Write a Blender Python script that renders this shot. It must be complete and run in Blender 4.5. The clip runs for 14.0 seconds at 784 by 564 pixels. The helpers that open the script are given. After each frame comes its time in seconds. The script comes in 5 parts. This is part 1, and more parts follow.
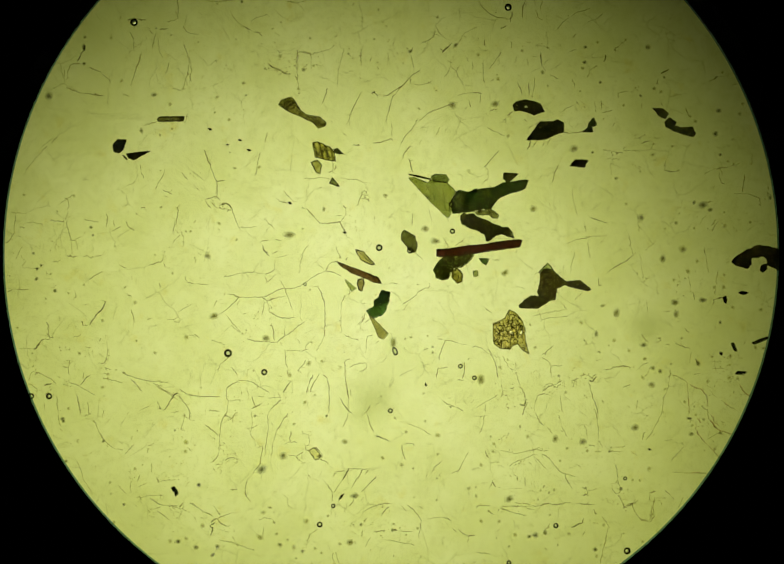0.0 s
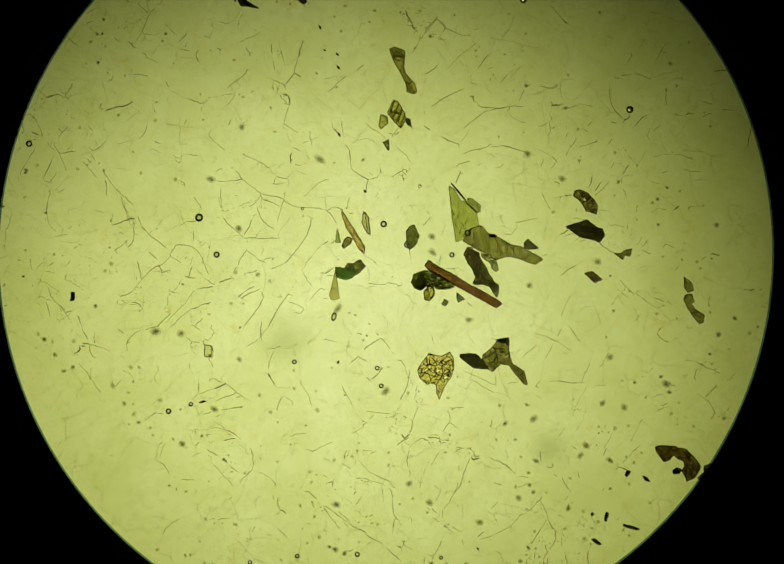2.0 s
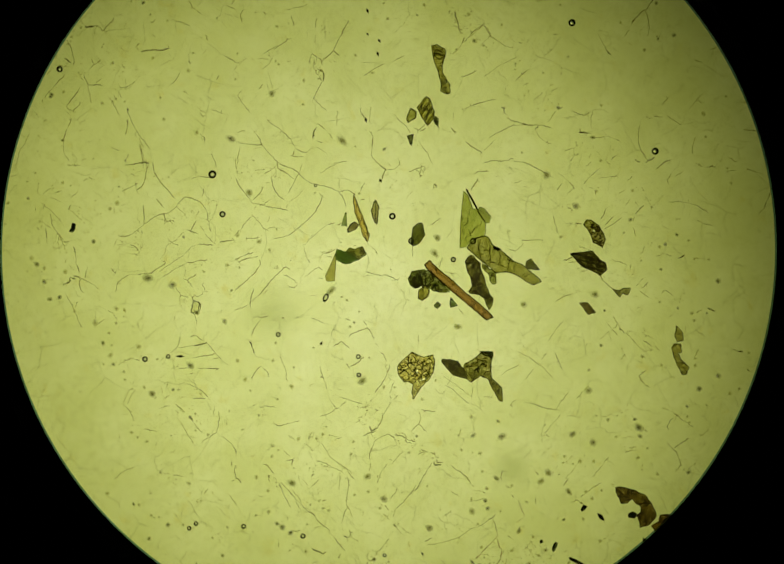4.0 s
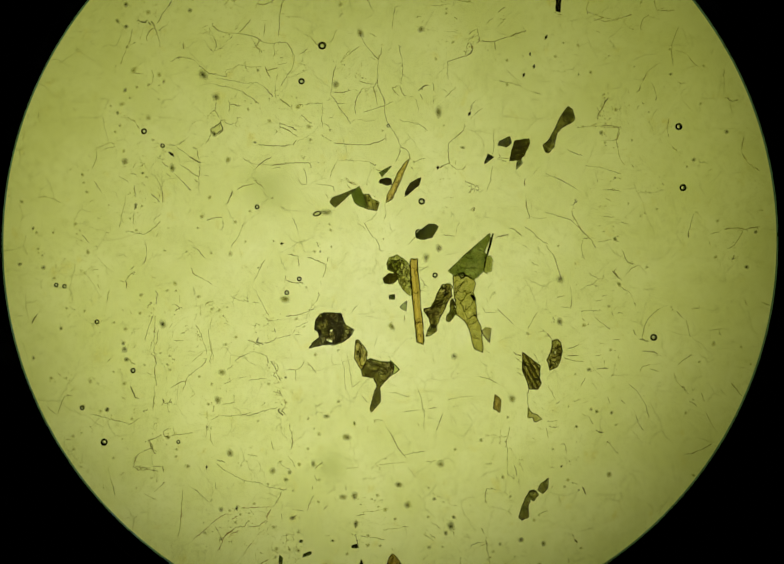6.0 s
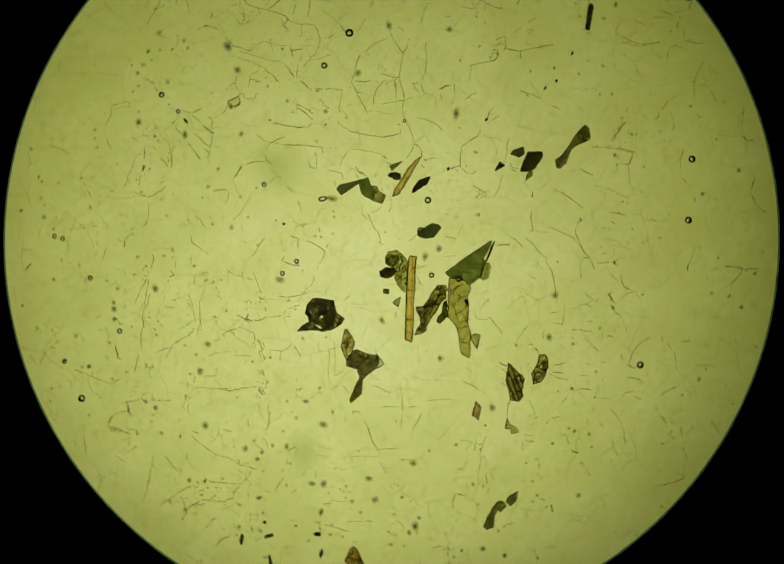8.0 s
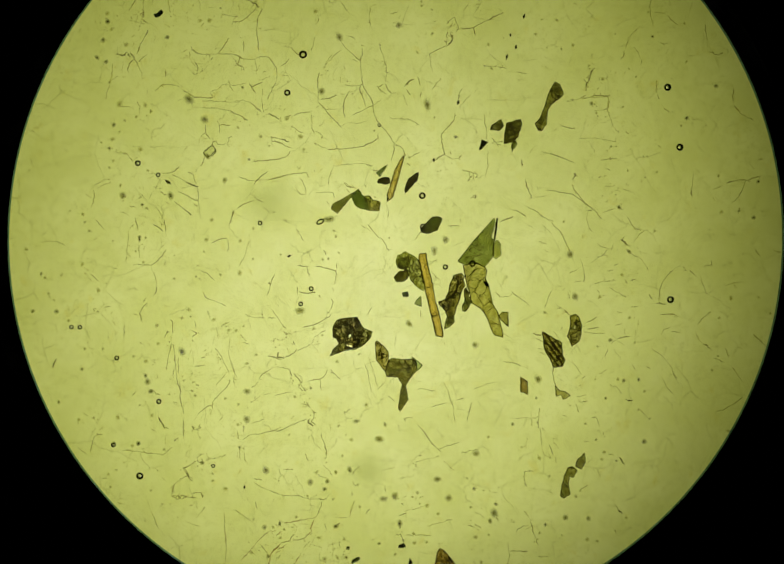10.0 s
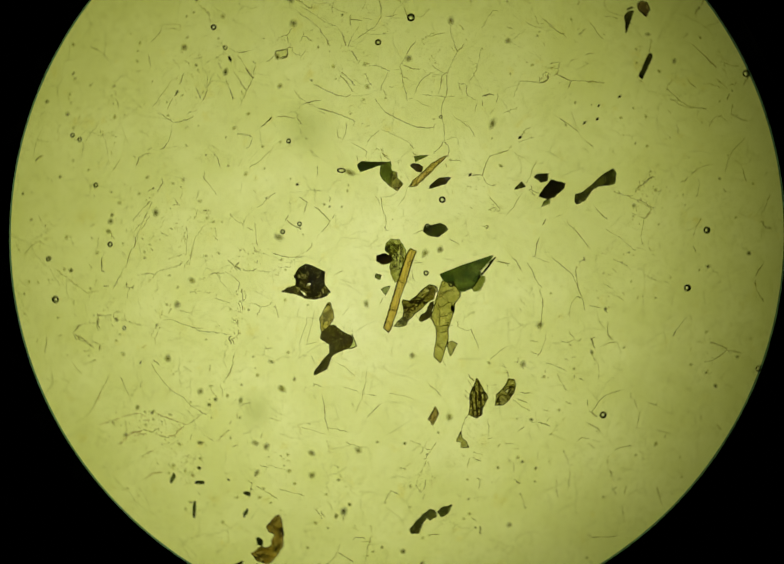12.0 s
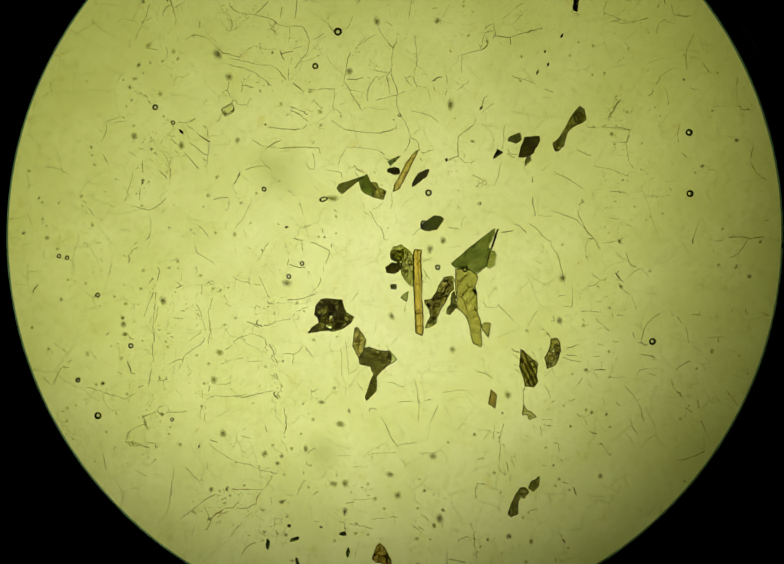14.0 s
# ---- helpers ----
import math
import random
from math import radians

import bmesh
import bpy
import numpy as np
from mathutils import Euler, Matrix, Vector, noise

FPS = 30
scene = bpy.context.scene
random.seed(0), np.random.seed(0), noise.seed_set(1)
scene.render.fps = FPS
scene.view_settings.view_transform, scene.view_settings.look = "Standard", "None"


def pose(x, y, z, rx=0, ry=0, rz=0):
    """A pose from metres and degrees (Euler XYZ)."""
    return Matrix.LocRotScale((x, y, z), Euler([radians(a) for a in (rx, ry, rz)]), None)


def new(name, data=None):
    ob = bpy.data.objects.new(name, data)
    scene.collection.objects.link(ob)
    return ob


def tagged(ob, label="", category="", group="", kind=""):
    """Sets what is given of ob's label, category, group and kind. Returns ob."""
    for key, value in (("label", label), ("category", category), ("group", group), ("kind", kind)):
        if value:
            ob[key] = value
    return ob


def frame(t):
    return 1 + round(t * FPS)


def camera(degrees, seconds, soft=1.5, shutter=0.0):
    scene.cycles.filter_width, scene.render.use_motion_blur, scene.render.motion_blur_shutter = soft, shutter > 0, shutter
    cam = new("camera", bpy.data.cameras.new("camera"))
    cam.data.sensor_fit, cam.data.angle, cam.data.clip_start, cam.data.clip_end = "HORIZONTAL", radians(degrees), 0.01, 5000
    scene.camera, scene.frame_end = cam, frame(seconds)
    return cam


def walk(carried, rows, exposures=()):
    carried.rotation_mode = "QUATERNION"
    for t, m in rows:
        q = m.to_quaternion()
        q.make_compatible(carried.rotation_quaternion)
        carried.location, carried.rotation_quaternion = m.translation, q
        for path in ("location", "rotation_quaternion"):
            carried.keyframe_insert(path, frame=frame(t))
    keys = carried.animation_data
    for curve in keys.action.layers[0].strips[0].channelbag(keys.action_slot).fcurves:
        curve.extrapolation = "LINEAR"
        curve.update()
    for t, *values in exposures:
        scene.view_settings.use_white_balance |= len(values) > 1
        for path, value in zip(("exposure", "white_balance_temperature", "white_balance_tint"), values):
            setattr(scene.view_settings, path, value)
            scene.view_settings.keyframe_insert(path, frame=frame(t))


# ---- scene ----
# A petrographic thin section on the rotating stage of a microscope, in transmitted polarised light.
# True size: the round field is 4.5 mm across. Places on the section are given in divisions of U metres,
# x to the right and y downwards, as the leaning eye first sees them; the stage turns about the upright through the origin.
from mathutils.geometry import tessellate_polygon

U = 4.5e-3 / 1550
MM = 0.001
EYE = 17.3 * MM
LEAN = (-4.17, -3.64, 0)      # how the eye leans off the upright, degrees

cam = camera(2 * math.degrees(math.atan(784 * U / EYE)), 14.0, soft=1.32, shutter=0.2)
# seconds, turn of the stage (clockwise, degrees), eye's place across and along (mm)
ROWS = [
    (0, 0.00, -1.2424, 1.1118),
    (0.5, -0.13, -1.2278, 1.1040),
    (1, -0.12, -1.2261, 1.1157),
    (1.2, 0.05, -1.2249, 1.1135),
    (1.3, 4.35, -1.2199, 1.1087),
    (1.4, 20.60, -1.2121, 1.0996),
    (1.5, 31.05, -1.2090, 1.0935),
    (1.6, 36.85, -1.1954, 1.0983),
    (1.8, 37.04, -1.1963, 1.0967),
    (2, 36.96, -1.1961, 1.0942),
    (2.5, 36.96, -1.1981, 1.0902),
    (3, 36.86, -1.2181, 1.0898),
    (3.2, 36.90, -1.2216, 1.0892),
    (4.2, 52.00, -1.2078, 1.0687),
    (5.3, 77.47, -1.1981, 1.0361),
    (5.5, 85.09, -1.2071, 1.0243),
    (6, 92.16, -1.2174, 1.0086),
    (6.5, 104.51, -1.2534, 0.9857),
    (6.7, 110.64, -1.2470, 0.9865),
    (7, 116.75, -1.2308, 0.9907),
    (7.5, 112.52, -1.2184, 0.9975),
    (8, 99.55, -1.2266, 0.9925),
    (8.2, 88.23, -1.2340, 0.9972),
    (8.6, 78.02, -1.2371, 0.9987),
    (9.3, 76.52, -1.2430, 0.9916),
    (10, 84.53, -1.2500, 0.9809),
    (10.3, 90.37, -1.2530, 0.9757),
    (10.5, 94.57, -1.2506, 0.9741),
    (11, 108.04, -1.2388, 0.9654),
    (11.5, 124.68, -1.2685, 0.9570),
    (11.7, 123.64, -1.2666, 0.9571),
    (12, 114.90, -1.2593, 0.9602),
    (12.2, 104.04, -1.2608, 0.9650),
    (12.5, 96.49, -1.2684, 0.9688),
    (13, 79.32, -1.2726, 0.9664),
    (13.5, 86.35, -1.2447, 0.9554),
    (14, 95.34, -1.2456, 0.9550),
]
EXPOSURES = [(0.0, -0.12, 6500, 7.0), (0.5, -0.17, 6450, 6.8), (1.0, -0.22, 6400, 6.4), (1.5, -0.27, 6400, 6.0), (2.0, -0.18, 6400, 5.6), (2.5, -0.25, 6550, 5.5), (3.0, -0.27, 6600, 5.5), (3.2, -0.29, 6600, 5.0), (5.3, -0.4, 6850, 6.0), (6.5, -0.37, 6800, 6.0), (7.5, -0.52, 6950, 4.0), (8.2, -0.53, 6900, 4.5), (10.3, -0.27, 6800, 6.0), (11.5, -0.43, 6800, 6.0), (12.0, -0.35, 6800, 6.0), (12.5, -0.37, 6800, 6.0), (13.0, -0.33, 6800, 6.0), (14.0, -0.2, 6700, 8.0)]
walk(cam, [(t, pose(x * MM, y * MM, EYE, *LEAN)) for t, turn, x, y in ROWS], EXPOSURES)

# ---- world and light ----
world = bpy.data.worlds.new("dark_room")
world.use_nodes = True
world.node_tree.nodes["Background"].inputs["Color"].default_value = (0.0, 0.0, 0.0, 1)
world.node_tree.nodes["Background"].inputs["Strength"].default_value = 0.0
scene.world = world

LAMP_COLOUR = (0.930, 1.0, 0.215)
lamp = bpy.data.lights.new("illuminator_lamp", "AREA")
lamp.shape, lamp.size, lamp.energy, lamp.color = "DISK", 0.5 * MM, 1.79e-4, LAMP_COLOUR
new("illuminator_lamp", lamp).matrix_basis = pose(-0.21 * MM, -0.86 * MM, -9.5 * MM, 180, 0, 0)
# second lamp added to whiten the middle of the field, narrower than the first
centre_lamp = bpy.data.lights.new("added_centre_lamp", "AREA")
centre_lamp.shape, centre_lamp.size, centre_lamp.energy, centre_lamp.color = "DISK", 0.4 * MM, 5.8e-6, (0.66, 0.68, 1.0)
centre_lamp.spread = radians(70)
new("added_centre_lamp", centre_lamp).matrix_basis = pose(-0.11 * MM, -0.76 * MM, -9.4 * MM, 180, 0, 0)


# ---- materials ----
def material(name):
    m = bpy.data.materials.new(name)
    m.use_nodes = True
    tree = m.node_tree
    tree.nodes.clear()
    out = tree.nodes.new("ShaderNodeOutputMaterial")
    return m, tree, out


def add(tree, kind, **values):
    node = tree.nodes.new(kind)
    for key, value in values.items():
        node.inputs[key.replace("_", " ")].default_value = value
    return node


def ramp(tree, source, low, high, low_colour, high_colour):
    node = tree.nodes.new("ShaderNodeValToRGB")
    node.color_ramp.elements[0].position, node.color_ramp.elements[1].position = low, high
    node.color_ramp.elements[0].color, node.color_ramp.elements[1].color = (*low_colour, 1), (*high_colour, 1)
    tree.links.new(source, node.inputs["Fac"])
    return node.outputs["Color"]


def divisions(tree):
    """Coordinates on the section, in divisions."""
    place = tree.nodes.new("ShaderNodeTexCoord")
    scale = add(tree, "ShaderNodeMapping", Scale=(1 / U, 1 / U, 1 / U))
    tree.links.new(place.outputs["Object"], scale.inputs["Vector"])
    return scale.outputs["Vector"]


def noise_of(tree, vector, scale, detail=4.0, rough=0.55):
    node = add(tree, "ShaderNodeTexNoise", Scale=scale, Detail=detail, Roughness=rough)
    tree.links.new(vector, node.inputs["Vector"])
    return node.outputs["Fac"]


def multiply(tree, a, b):
    node = tree.nodes.new("ShaderNodeMix")
    node.data_type, node.blend_type = "RGBA", "MULTIPLY"
    node.inputs["Factor"].default_value = 1
    tree.links.new(a, node.inputs[6])
    tree.links.new(b, node.inputs[7])
    return node.outputs[2]


def linear(c):
    c = c / 255
    return c / 12.92 if c <= 0.04045 else ((c + 0.055) / 1.055) ** 2.4


LIGHT = [linear(c) for c in (217, 225, 137)]


def passed(r, g, b):
    """The share of light that a thing lets through, from its colour against the bright field."""
    return tuple(min(1.0, max(0.0005, linear(c) / f + 0.003)) for c, f in zip((r, g, b), LIGHT))


def clear_material(name, colour_of):
    m, tree, out = material(name)
    shader = tree.nodes.new("ShaderNodeBsdfTransparent")
    half = add(tree, "ShaderNodeGamma", Gamma=0.5)  # two faces make the whole
    tree.links.new(colour_of(tree), half.inputs["Color"])
    tree.links.new(half.outputs["Color"], shader.inputs["Color"])
    tree.links.new(shader.outputs["BSDF"], out.inputs["Surface"])
    return m


def mineral(name, dark, light, axis, mottle=0.25, cleavage=None, size=0.05, patch=0.0, sharp=1.0, deep=False):
    """A pleochroic crystal: it absorbs most where its axis (degrees of stage turn) lies along the polariser, which passes
    vibrations along the world's x."""
    mottle = mottle if mottle < 0.3 else min(0.68, 1.3 * mottle)

    def colour(tree):
        way = tree.nodes.new("ShaderNodeVectorTransform")
        way.vector_type, way.convert_from, way.convert_to = "VECTOR", "OBJECT", "WORLD"
        a = radians(axis)
        way.inputs["Vector"].default_value = (math.cos(a), math.sin(a), 0)
        unit = tree.nodes.new("ShaderNodeVectorMath")
        unit.operation = "NORMALIZE"
        tree.links.new(way.outputs["Vector"], unit.inputs[0])
        along = tree.nodes.new("ShaderNodeSeparateXYZ")
        tree.links.new(unit.outputs["Vector"], along.inputs["Vector"])
        square = tree.nodes.new("ShaderNodeMath")
        square.operation = "MULTIPLY"
        tree.links.new(along.outputs["X"], square.inputs[0])
        tree.links.new(along.outputs["X"], square.inputs[1])
        spot = divisions(tree)
        thin = tree.nodes.new("ShaderNodeMapRange")
        tree.links.new(noise_of(tree, spot, size * 0.8, 5, 0.6), thin.inputs["Value"])
        thin.inputs["From Min"].default_value, thin.inputs["From Max"].default_value = 0.47, 0.57
        thin.inputs["To Min"].default_value, thin.inputs["To Max"].default_value = 1.0, 1.0 - patch
        share = tree.nodes.new("ShaderNodeMath")
        share.operation = "MULTIPLY"
        power = tree.nodes.new("ShaderNodeMath")
        power.operation = "POWER"
        power.inputs[1].default_value = sharp
        tree.links.new(square.outputs["Value"], power.inputs[0])
        tree.links.new(power.outputs["Value"], share.inputs[0])
        tree.links.new(thin.outputs["Result"], share.inputs[1])
        pale = tuple(min(1.0, c * f) for c, f in zip(passed(*light), (0.92, 1.02, 0.78)))
        deepest = tuple(c * f for c, f in zip(passed(*dark), (0.94, 1.0, 0.66)))
        mix = tree.nodes.new("ShaderNodeMix")
        mix.data_type = "RGBA"
        if deep:  # absorption adds up along the way: pale * (deepest / pale) ** share
            fall = add(tree, "ShaderNodeGamma", Color=(*(d / p for d, p in zip(deepest, pale)), 1))
            tree.links.new(share.outputs["Value"], fall.inputs["Gamma"])
            mix.blend_type = "MULTIPLY"
            mix.inputs["Factor"].default_value = 1
            mix.inputs[6].default_value = (*pale, 1)
            tree.links.new(fall.outputs["Color"], mix.inputs[7])
        else:
            tree.links.new(share.outputs["Value"], mix.inputs["Factor"])
            mix.inputs[6].default_value = (*pale, 1)
            mix.inputs[7].default_value = (*deepest, 1)
        # uneven thickness: thin spots let more light through
        depth = tree.nodes.new("ShaderNodeMapRange")
        depth.interpolation_type = "SMOOTHSTEP"
        tree.links.new(noise_of(tree, spot, size * 2.2, 5, 0.68), depth.inputs["Value"])
        depth.inputs["From Min"].default_value, depth.inputs["From Max"].default_value = 0.44, 0.60
        depth.inputs["To Min"].default_value, depth.inputs["To Max"].default_value = 1.0 + 0.45 * mottle, 1.0 - 0.9 * mottle
        thick = tree.nodes.new("ShaderNodeGamma")
        tree.links.new(mix.outputs[2], thick.inputs["Color"])
        tree.links.new(depth.outputs["Result"], thick.inputs["Gamma"])
        result = multiply(tree, thick.outputs["Color"], web(tree, spot, 8.5, 12, 1.0, min(0.55, 0.05 + 1.0 * mottle), 0.50, axis % 7))
        speckle = ramp(tree, noise_of(tree, spot, 0.30, 3, 0.7), 0.36, 0.56, (1 - 0.75 * mottle, 1 - 0.75 * mottle, 1 - 0.85 * mottle), (1, 1, 1))
        result = multiply(tree, result, speckle)
        broad = ramp(tree, noise_of(tree, spot, 0.022, 2), 0.35, 0.65, (0.82, 0.85, 0.80), (1.0, 1.0, 1.0))
        result = multiply(tree, result, broad)
        if cleavage:
            angle, spacing, strength = cleavage
            turned = add(tree, "ShaderNodeMapping", Rotation=(0, 0, radians(-angle)))
            tree.links.new(spot, turned.inputs["Vector"])
            wave = add(tree, "ShaderNodeTexWave", Scale=0.314 / spacing * 1.0, Distortion=1.2, Detail=2.0, Detail_Scale=0.6)
            wave.bands_direction = "Y"
            tree.links.new(turned.outputs["Vector"], wave.inputs["Vector"])
            k = 1 - strength
            lines = ramp(tree, wave.outputs["Fac"], 0.12, 0.55, (k, k, k), (1, 1, 1))
            result = multiply(tree, result, lines)
        return result
    return clear_material(name, colour)


def broken_line(name, colour, low, high, scale=0.06):
    """A fracture that shows here and fades there."""
    def made(tree):
        spot = divisions(tree)
        return ramp(tree, noise_of(tree, spot, scale, 3, 0.6), low, high, passed(*colour), (1, 1, 1))
    return clear_material(name, made)


def hair_material():
    def made(tree):
        spot = divisions(tree)
        one = ramp(tree, noise_of(tree, spot, 0.08, 3), 0.40, 0.66, passed(134, 124, 52), (0.96, 0.95, 0.86))
        geo = tree.nodes.new("ShaderNodeNewGeometry")
        mix = tree.nodes.new("ShaderNodeMix")
        mix.data_type = "RGBA"
        faint = tree.nodes.new("ShaderNodeMath")
        faint.operation = "POWER"
        tree.links.new(geo.outputs["Random Per Island"], faint.inputs[0])
        faint.inputs[1].default_value = 0.8
        tree.links.new(faint.outputs["Value"], mix.inputs["Factor"])
        tree.links.new(one, mix.inputs[6])
        mix.inputs[7].default_value = (0.95, 0.95, 0.90, 1)
        return mix.outputs[2]
    return clear_material("hairline_fracture", made)


def soft_material(name, colour, edge=0.45, power=1.4):
    """A speck out of the plane of focus: dense in the middle, thin towards its rim."""
    def made(tree):
        spot = divisions(tree)
        flat = tree.nodes.new("ShaderNodeVectorMath")
        flat.operation = "MULTIPLY"
        flat.inputs[1].default_value = (0.5, 0.5, 0)
        tree.links.new(spot, flat.inputs[0])
        length = tree.nodes.new("ShaderNodeVectorMath")
        length.operation = "LENGTH"
        tree.links.new(flat.outputs["Vector"], length.inputs[0])
        info = tree.nodes.new("ShaderNodeObjectInfo")
        far = tree.nodes.new("ShaderNodeVectorMath")
        far.operation = "SCALE"
        far.inputs[0].default_value = (37, 61, 13)
        tree.links.new(info.outputs["Random"], far.inputs["Scale"])
        moved = tree.nodes.new("ShaderNodeVectorMath")
        tree.links.new(spot, moved.inputs[0])
        tree.links.new(far.outputs["Vector"], moved.inputs[1])
        wobble = noise_of(tree, moved.outputs["Vector"], 1.3, 3)
        out = tree.nodes.new("ShaderNodeMath")
        out.operation = "MULTIPLY_ADD"
        tree.links.new(wobble, out.inputs[0])
        out.inputs[1].default_value = 0.35
        tree.links.new(length.outputs["Value"], out.inputs[2])
        node = tree.nodes.new("ShaderNodeValToRGB")
        node.color_ramp.interpolation = "EASE"
        node.color_ramp.elements[0].position, node.color_ramp.elements[1].position = 0.14, 0.16 + edge
        node.color_ramp.elements[0].color, node.color_ramp.elements[1].color = (*passed(*colour), 1), (1, 1, 1, 1)
        tree.links.new(out.outputs["Value"], node.inputs["Fac"])
        return node.outputs["Color"]
    return clear_material(name, made)


def opaque(name, colour, rough=0.6, metal=0.0, scale=900.0):
    m, tree, out = material(name)
    shader = add(tree, "ShaderNodeBsdfPrincipled", Roughness=rough, Metallic=metal)
    place = tree.nodes.new("ShaderNodeTexCoord")
    grain = noise_of(tree, place.outputs["Object"], scale, 5)
    tree.links.new(ramp(tree, grain, 0.3, 0.7, tuple(c * 0.8 for c in colour), tuple(min(1, c * 1.15) for c in colour)), shader.inputs["Base Color"])
    bump = add(tree, "ShaderNodeBump", Strength=0.15, Distance=0.00002)
    tree.links.new(grain, bump.inputs["Height"])
    tree.links.new(bump.outputs["Normal"], shader.inputs["Normal"])
    tree.links.new(shader.outputs["BSDF"], out.inputs["Surface"])
    return m


def glass(name, ior, tint=(1, 1, 1)):
    """Coated glass that bends light and reflects next to none."""
    m, tree, out = material(name)
    shader = add(tree, "ShaderNodeBsdfRefraction", Color=(*tint, 1), Roughness=0.0, IOR=ior)
    tree.links.new(shader.outputs["BSDF"], out.inputs["Surface"])
    return m


def frosted():
    """Ground glass, lit from below."""
    m, tree, out = material("ground_glass")
    shader = tree.nodes.new("ShaderNodeBsdfTranslucent")
    place = tree.nodes.new("ShaderNodeTexCoord")
    tree.links.new(ramp(tree, noise_of(tree, place.outputs["Object"], 700, 3), 0.3, 0.7, (0.90, 0.90, 0.88), (0.95, 0.95, 0.94)), shader.inputs["Color"])
    tree.links.new(shader.outputs["BSDF"], out.inputs["Surface"])
    return m


def web(tree, spot, size, bend, line, strength, cover, seed):
    """A broken web of very fine cracks: cell edges of uneven grains, seen in some places only."""
    shift = add(tree, "ShaderNodeMapping", Location=(seed * 131.0, seed * 57.0, 0), Scale=(1, 1, 0))
    tree.links.new(spot, shift.inputs["Vector"])
    stir = add(tree, "ShaderNodeTexNoise", Scale=0.6 / size, Detail=7.0, Roughness=0.62)
    tree.links.new(shift.outputs["Vector"], stir.inputs["Vector"])
    push = tree.nodes.new("ShaderNodeVectorMath")
    push.operation = "MULTIPLY_ADD"
    push.inputs[1].default_value = (bend, bend, 0)
    tree.links.new(stir.outputs["Color"], push.inputs[0])
    tree.links.new(shift.outputs["Vector"], push.inputs[2])
    cells = add(tree, "ShaderNodeTexVoronoi", Scale=1 / size, Randomness=1.0)
    cells.feature, cells.voronoi_dimensions = "DISTANCE_TO_EDGE", "2D"
    tree.links.new(push.outputs["Vector"], cells.inputs["Vector"])
    k = 1 - strength
    lines = ramp(tree, cells.outputs["Distance"], line / size * 0.4, line / size, (k, k * 0.995, k * 0.96), (1, 1, 1))
    mix = tree.nodes.new("ShaderNodeMix")
    mix.data_type = "RGBA"
    mask = ramp(tree, noise_of(tree, shift.outputs["Vector"], 0.9 / size, 3, 0.6), cover, cover + 0.10, (0, 0, 0), (1, 1, 1))
    tree.links.new(mask, mix.inputs["Factor"])
    mix.inputs[6].default_value = (1, 1, 1, 1)
    tree.links.new(lines, mix.inputs[7])
    return mix.outputs[2]


def matrix_colour(tree):
    """The colourless feldspar: slight stains, fine dust, a faint web of cracks."""
    spot = divisions(tree)
    broad = ramp(tree, noise_of(tree, spot, 0.006, 4, 0.6), 0.38, 0.64, (0.925, 0.93, 0.82), (1, 1, 1))
    fine = ramp(tree, noise_of(tree, spot, 0.07, 5, 0.7), 0.34, 0.50, (0.91, 0.905, 0.86), (1, 1, 1))
    result = multiply(tree, broad, fine)
    stain = ramp(tree, noise_of(tree, spot, 0.017, 8, 0.72), 0.60, 0.68, (1, 1, 1), (0.94, 0.885, 0.72))
    result = multiply(tree, result, stain)
    for size, bend, line, strength, cover, seed in ((62, 60, 1.0, 0.20, 0.51, 1), (34, 36, 0.9, 0.22, 0.55, 2), (120, 100, 1.1, 0.18, 0.50, 3)):
        result = multiply(tree, result, web(tree, spot, size, bend, line, strength, cover, seed))
    return result


BLACK_PAINT = opaque("matt_black_paint", (0.004, 0.004, 0.004), 0.9)
STAGE_PAINT = opaque("black_stage_enamel", (0.02, 0.02, 0.021), 0.45)
SLIDE_GLASS = glass("slide_glass", 1.52)
AIR = glass("trapped_air", 0.76)
FELDSPAR = clear_material("clear_feldspar", matrix_colour)
FRACTURE = broken_line("fracture", (127, 119, 52), 0.40, 0.82, 0.06)
RUSTY_FRACTURE = broken_line("rust_stained_fracture", (140, 106, 40), 0.44, 0.90, 0.05)
FAINT_FRACTURE = broken_line("faint_fracture", (146, 141, 64), 0.38, 0.80, 0.045)
DARK_FRACTURE = broken_line("dirt_filled_fracture", (94, 87, 38), 0.43, 0.86, 0.07)
HAIR = hair_material()
# light lost at a crystal's sloping sides, put into a dark outline
EDGE_SHADE = broken_line("crystal_edge_shade", (38, 34, 15), 0.49, 0.82, 0.08)
INNER_CRACK = broken_line("crystal_crack", (42, 38, 16), 0.52, 0.86, 0.05)
RIM_SHADE = broken_line("painted_rim_shade", (40, 46, 24), 0.9, 1.0)
# tint of the lens's colour fringe round the field
COLOUR_FRINGE = broken_line("painted_colour_fringe", (92, 126, 92), 0.9, 1.0)
INCLUSION = broken_line("inclusion", (46, 40, 17), 0.51, 0.86, 0.07)
INK = broken_line("ore_and_bubble_shade", (8, 10, 6), 0.9, 1.0)
SOFT_DARK = soft_material("blurred_dust_dark", (82, 84, 36))
SOFT_MID = soft_material("blurred_dust", (112, 112, 50))
SOFT_FAINT = soft_material("faint_dust", (156, 158, 76))
SOFT_PALE = soft_material("pale_smudge", (196, 205, 116), 0.5)


